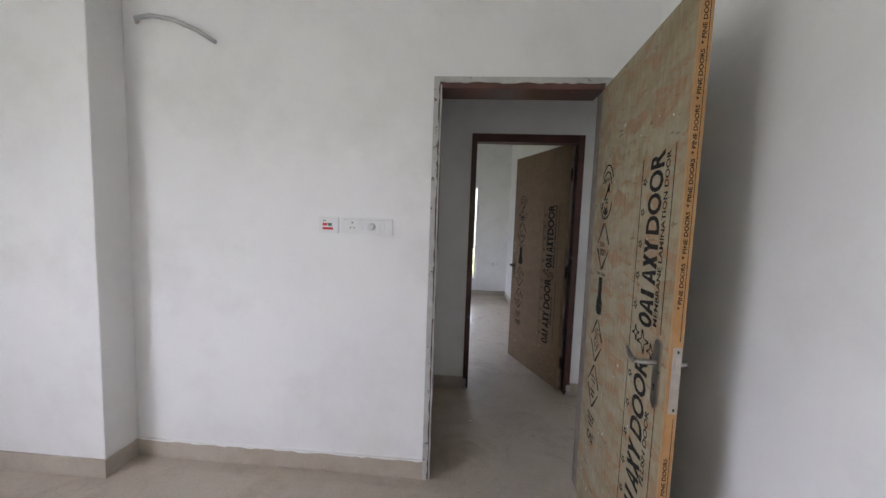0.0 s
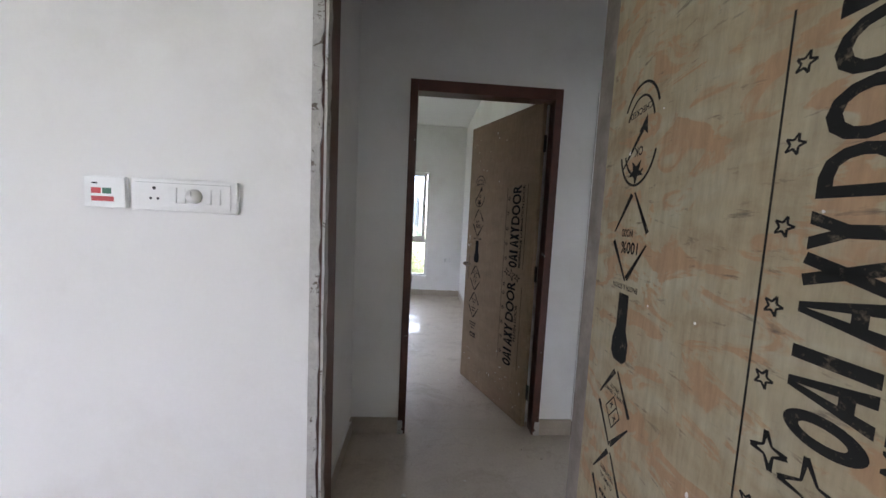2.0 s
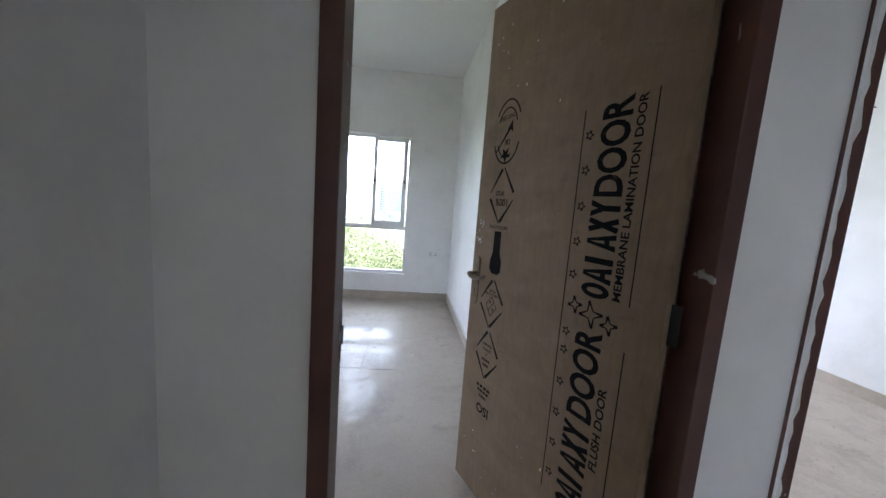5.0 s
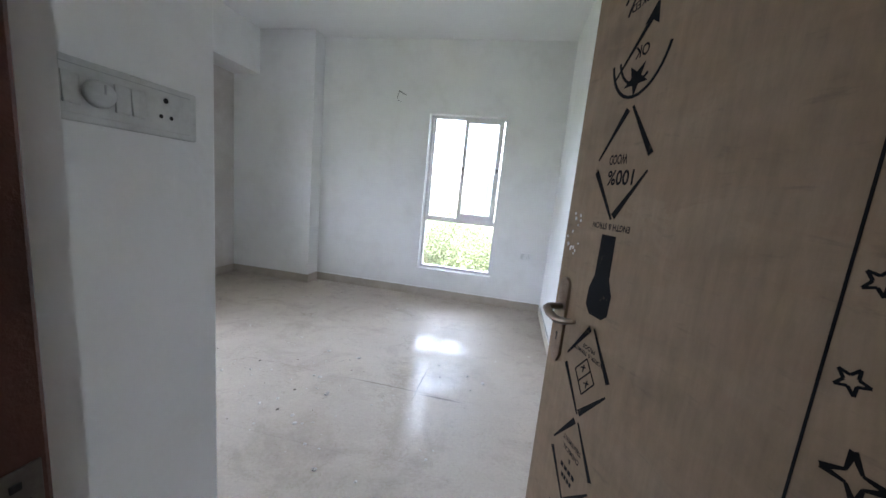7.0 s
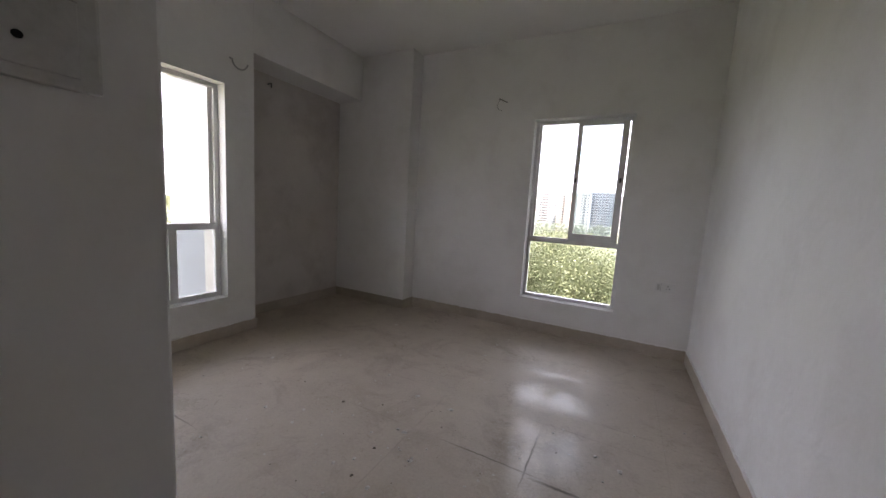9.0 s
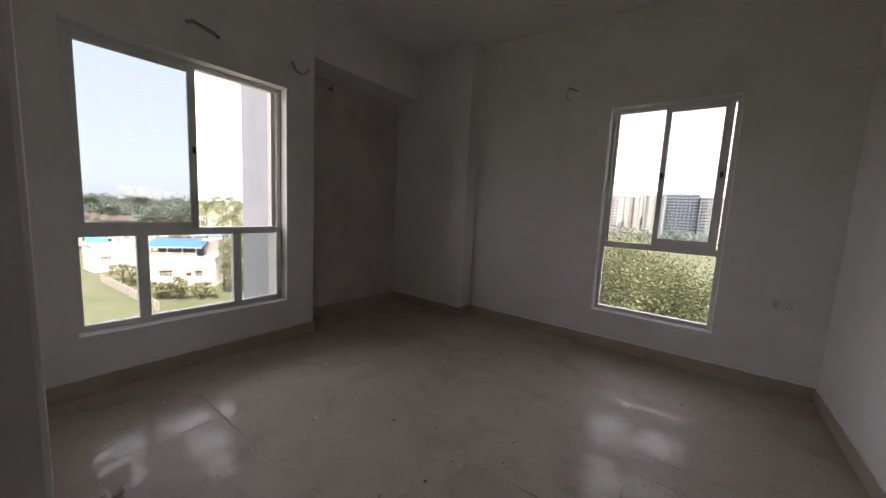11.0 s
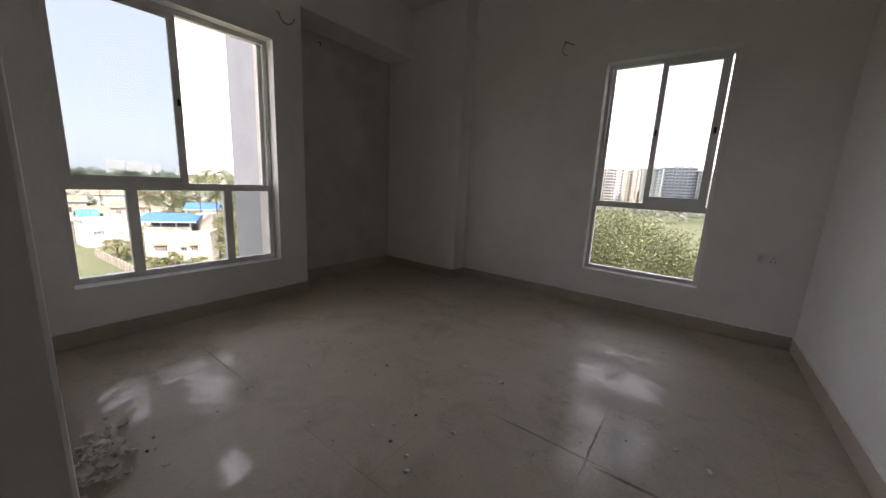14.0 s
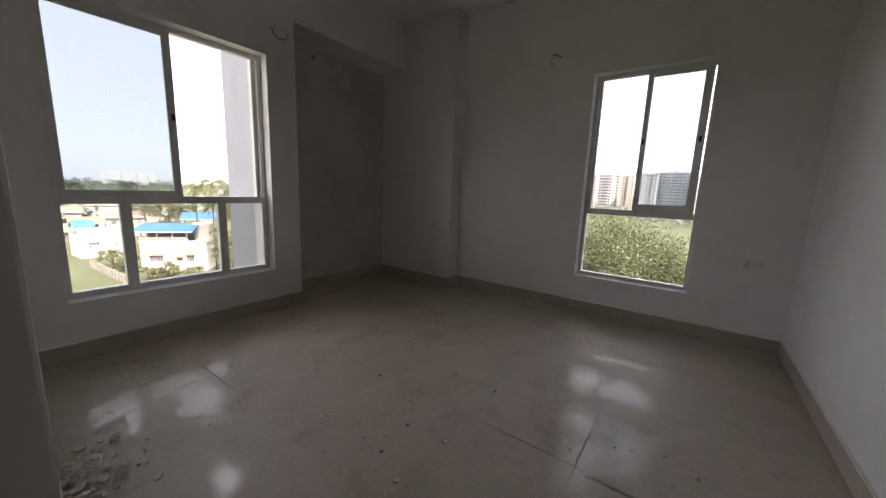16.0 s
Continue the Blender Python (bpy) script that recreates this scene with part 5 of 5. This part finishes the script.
wh = house(119, 9.25, 8.2, 8, 2, M["white_wall"], "white two-storey house with teal sheeting on its roof", 14, None, ((-0.2, 1.8), (0.30, 0.8)), (2.7,))
part("parapet", box((-4.1, -0.1, 6.54), (4.1, 0.1, 7.1)), M["white_wall"], wh)
rng = random.Random(77)
bm = bmesh.new()
grid = [[bm.verts.new((-4.9 + 4.0 * i / 9, 0.4 + 3.2 * k / 5, 7.0 + 2.3 * math.sin(math.pi * (0.12 + 0.76 * k / 5)) + rng.uniform(-0.22, 0.22) - 0.25 * abs(i - 4.5) / 4.5)) for k in range(6)] for i in range(10)]
for i in range(9):
    for k in range(5):
        bm.faces.new((grid[i][k], grid[i + 1][k], grid[i + 1][k + 1], grid[i][k + 1]))
rim = bmesh.ops.extrude_face_region(bm, geom=list(bm.faces))
bmesh.ops.translate(bm, verts=[v for v in rim["geom"] if isinstance(v, bmesh.types.BMVert)], vec=(0, 0, -0.12))
part("tank_shelter", bm, M["teal"], wh, "sagging teal plastic sheeting")
for u, k in ((-4.6, 0.6), (-1.2, 0.6), (-4.6, 3.4), (-1.2, 3.4)):
    part("shelter_post", box((u - 0.07, k - 0.07, 6.6), (u + 0.07, k + 0.07, 7.7)), M["brick"], wh)
for u, r in ((1.2, 0.55), (2.7, 0.5)):
    part("water_tank", tube([(u, 4, 6.6), (u, 4, 7.6), (u, 4, 7.9)], [r, r, r * 0.4], 14), M["white_wall"], wh, "pale plastic water tank", True)
for dist, az, w, d, floors, mat, label, ridge in ((158, 11.5, 10, 9, 2, "cream_wall", "cream house with a brown roof", 1.6), (185, 5.6, 14, 9, 2, "cream_wall", "cream house with a brown roof", 1.7), (172, 8.4, 10, 9, 1, "brick", "low brick house with a brown roof", 2.0),
                                             (208, 14.4, 14, 10, 2, "cream_wall", "cream house with a brown roof", 2.0), (230, 10.2, 15, 9, 2, "white_wall", "pale house among trees with a brown roof", 1.8), (250, 6.8, 13, 9, 2, "brick", "brick house among trees with a brown roof", 2.2), (150, 7.0, 8, 7, 1, "brick", "low brick house with a brown roof", 1.8)):
    hs = house(dist, az, w, d, floors, M[mat], label)
    sheet_roof(hs, -w / 2 - 0.6, w / 2 + 0.6, -0.7, d + 0.6, floors * 3.2 + 0.3, floors * 3.2 + 0.3 + ridge, M["rust_roof"])

# boundary wall across the field
fence = tagged(empty("boundary_wall", pose(*polar_west(106, 8.0), G)), "long grey brick boundary wall across the grass", "boundary wall")
p0, p1 = Vector((*polar_west(106, 8.0), 0)), Vector((*polar_west(74, 13.2), 0))
run = p1 - p0
ang = math.atan2(run.y, run.x)
for i in range(18):
    a, b = run * (i / 18), run * ((i + 1) / 18)
    mtx = Matrix.Translation((a.x, a.y, 0)) @ Matrix.Rotation(ang, 4, "Z")
    part("panel", box((0.12, -0.06, 0), ((b - a).length - 0.12, 0.06, 1.6), 0, mtx), M["fence"], fence)
    part("post", box((-0.12, -0.14, 0), (0.12, 0.14, 1.85), 0, mtx), M["fence"], fence)


def tower_piece(name, boxes, mat):
    """A mesh shared by the alike pieces of a far block of flats."""
    b = bmesh.new()
    for lo, hi in boxes:
        add_box(b, lo, hi)
    me = bpy.data.meshes.new(name)
    b.to_mesh(me)
    b.free()
    me.materials.append(mat)
    return me


def tower(dist, az, w, d, floors, mat, label, bays, turn_extra=0.0, first=3):
    """A far block of flats. bays, from one end to the other: w window, s small window, b dark panel for a shaded hollow
    with a balcony, p plain pier standing proud.
    """
    x, y = polar_north(dist, az)
    t = tagged(empty("apartment_building", pose(x, y, G, 0, 0, -az + turn_extra)), label, "apartment building", "far blocks of flats")
    fh = 3.05
    hgt = floors * fh
    bw = w / len(bays)
    part("wall", box((-w / 2, 0, 0), (w / 2, d, hgt)), mat, t)
    part("roof", box((-w / 2 - 0.4, -0.4, hgt), (w / 2 + 0.4, d + 0.4, hgt + 0.8)), mat, t)
    part("stair_head", box((-w * 0.15, d * 0.3, hgt + 0.8), (w * 0.12, d * 0.6, hgt + 3.4)), mat, t)
    part("water_tank", box((w * 0.25, d * 0.3, hgt + 0.8), (w * 0.36, d * 0.6, hgt + 2.4)), mat, t)
    pane = tower_piece("window", [((-bw * 0.30, -0.15, 0), (bw * 0.30, 0.05, 1.6))], M["tower_window"])
    small = tower_piece("window", [((-0.55, -0.15, 0.3), (0.55, 0.05, 1.4))], M["tower_window"])
    shade = tower_piece("sunshade", [((-bw * 0.36, -0.7, 1.72), (bw * 0.36, 0.0, 1.86))], mat)
    # flat dark panel painted for the shade behind each balcony
    recess_shade = tower_piece("recess_shade", [((-bw * 0.46, -0.12, -0.7), (bw * 0.46, 0.05, 1.75))], M["tower_recess_shade"])
    balc = tower_piece("balcony", [((-bw * 0.48, -1.4, 0), (bw * 0.48, 0.0, 0.2)), ((-bw * 0.48, -1.4, 0.2), (bw * 0.48, -1.25, 1.0))], mat)
    for k, kind in enumerate(bays):
        u = -w / 2 + (k + 0.5) * bw
        if kind == "p":
            part("pier", box((u - bw * 0.4, -1.0, 0), (u + bw * 0.4, 0.0, hgt + 1.6)), mat, t)
            continue
        for fl in range(first, floors):
            z = fl * fh + 1.0
            for nm, me, dz in {"w": (("window", pane, 0), ("sunshade", shade, 0)), "s": (("window", small, 0),), "b": (("recess_shade", recess_shade, 0), ("balcony", balc, -0.9))}[kind]:
                o = new(nm, me)
                o.parent, o.location = t, (u, -0.02, z + dz)
    return t


tower(420, -11.5, 31, 14, 14, M["tower_wall"], "far cream block of flats with dark balconies", "wwpwbbwsw", 10)
tower(440, -8.5, 15, 14, 14, M["tower_warm"], "far warm cream block of flats with narrow windows", "pswps", -8)
tower(450, -7.1, 8, 14, 15, M["tower_wall"], "far cream block of flats with balconies", "wb", 12)
tower(405, -5.9, 17, 14, 14, M["tower_pale"], "far pale block of flats with few windows", "spsws", -4)
tower(430, -2.9, 31, 14, 15, M["tower_grey"], "far grey block of flats with rows of windows", "wwbwwbwwb", -4)
tower(425, 0.6, 19, 14, 14, M["tower_wall"], "far cream block of flats with balconies", "wbswbw", 6)
tower(520, -16.0, 24, 14, 15, M["tower_wall"], "far cream block of flats with balconies", "wbwwbw", 0)
for i in range(16):
    az = rng.uniform(10, 17)
    xx, yy = polar_west(rng.uniform(1500, 1900), az)
    hh, ww = rng.uniform(30, 44), rng.uniform(6, 12)
    tb = tagged(empty("apartment_building", pose(xx, yy, G, 0, 0, 90 - az)), "pale block of flats on the far horizon", "apartment building", "far blocks of flats")
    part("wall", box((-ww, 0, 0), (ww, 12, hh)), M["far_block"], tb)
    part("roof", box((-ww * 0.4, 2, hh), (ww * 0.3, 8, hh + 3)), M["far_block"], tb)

# ---- floor tiles ----
def floor_tiles(parent):
    size, gap = 0.6, 0.0006
    shared = {}
    rooms = [(-3.3, 1.02, -1.6, A_Y), (-0.127, 2.78, A_Y, B_S), (-0.124, B_E, B_S, 4.529), (B_W, B_E, 4.529, 6.252), (-2.87, B_E, 6.252, 7.598), (-1.829, B_E, 7.598, B_N), (1.045, 4.0, B_S, 7.70)]
    for x0, x1, y0, y1 in rooms:
        for i in range(math.floor((x0 - 0.06) / size), math.ceil((x1 - 0.06) / size)):
            for j in range(math.floor((y0 - 5.22) / size), math.ceil((y1 - 5.22) / size)):
                a0, a1 = max(x0, 0.06 + i * size), min(x1, 0.06 + (i + 1) * size)
                b0, b1 = max(y0, 5.22 + j * size), min(y1, 5.22 + (j + 1) * size)
                if a1 - a0 < 0.01 or b1 - b0 < 0.01:
                    continue
                key = (round(a1 - a0, 3), round(b1 - b0, 3))
                if key not in shared:
                    bm = box((gap / 2, gap / 2, -0.008), (key[0] - gap / 2, key[1] - gap / 2, 0))
                    me = bpy.data.meshes.new("floor_tile")
                    bm.to_mesh(me)
                    bm.free()
                    me.materials.append(M["tile"])
                    shared[key] = me
                ob = new("floor_tile", shared[key])
                ob.location = (a0, b0, 0)
                ob.parent = parent


floor_tiles(bpy.data.objects["floor"])
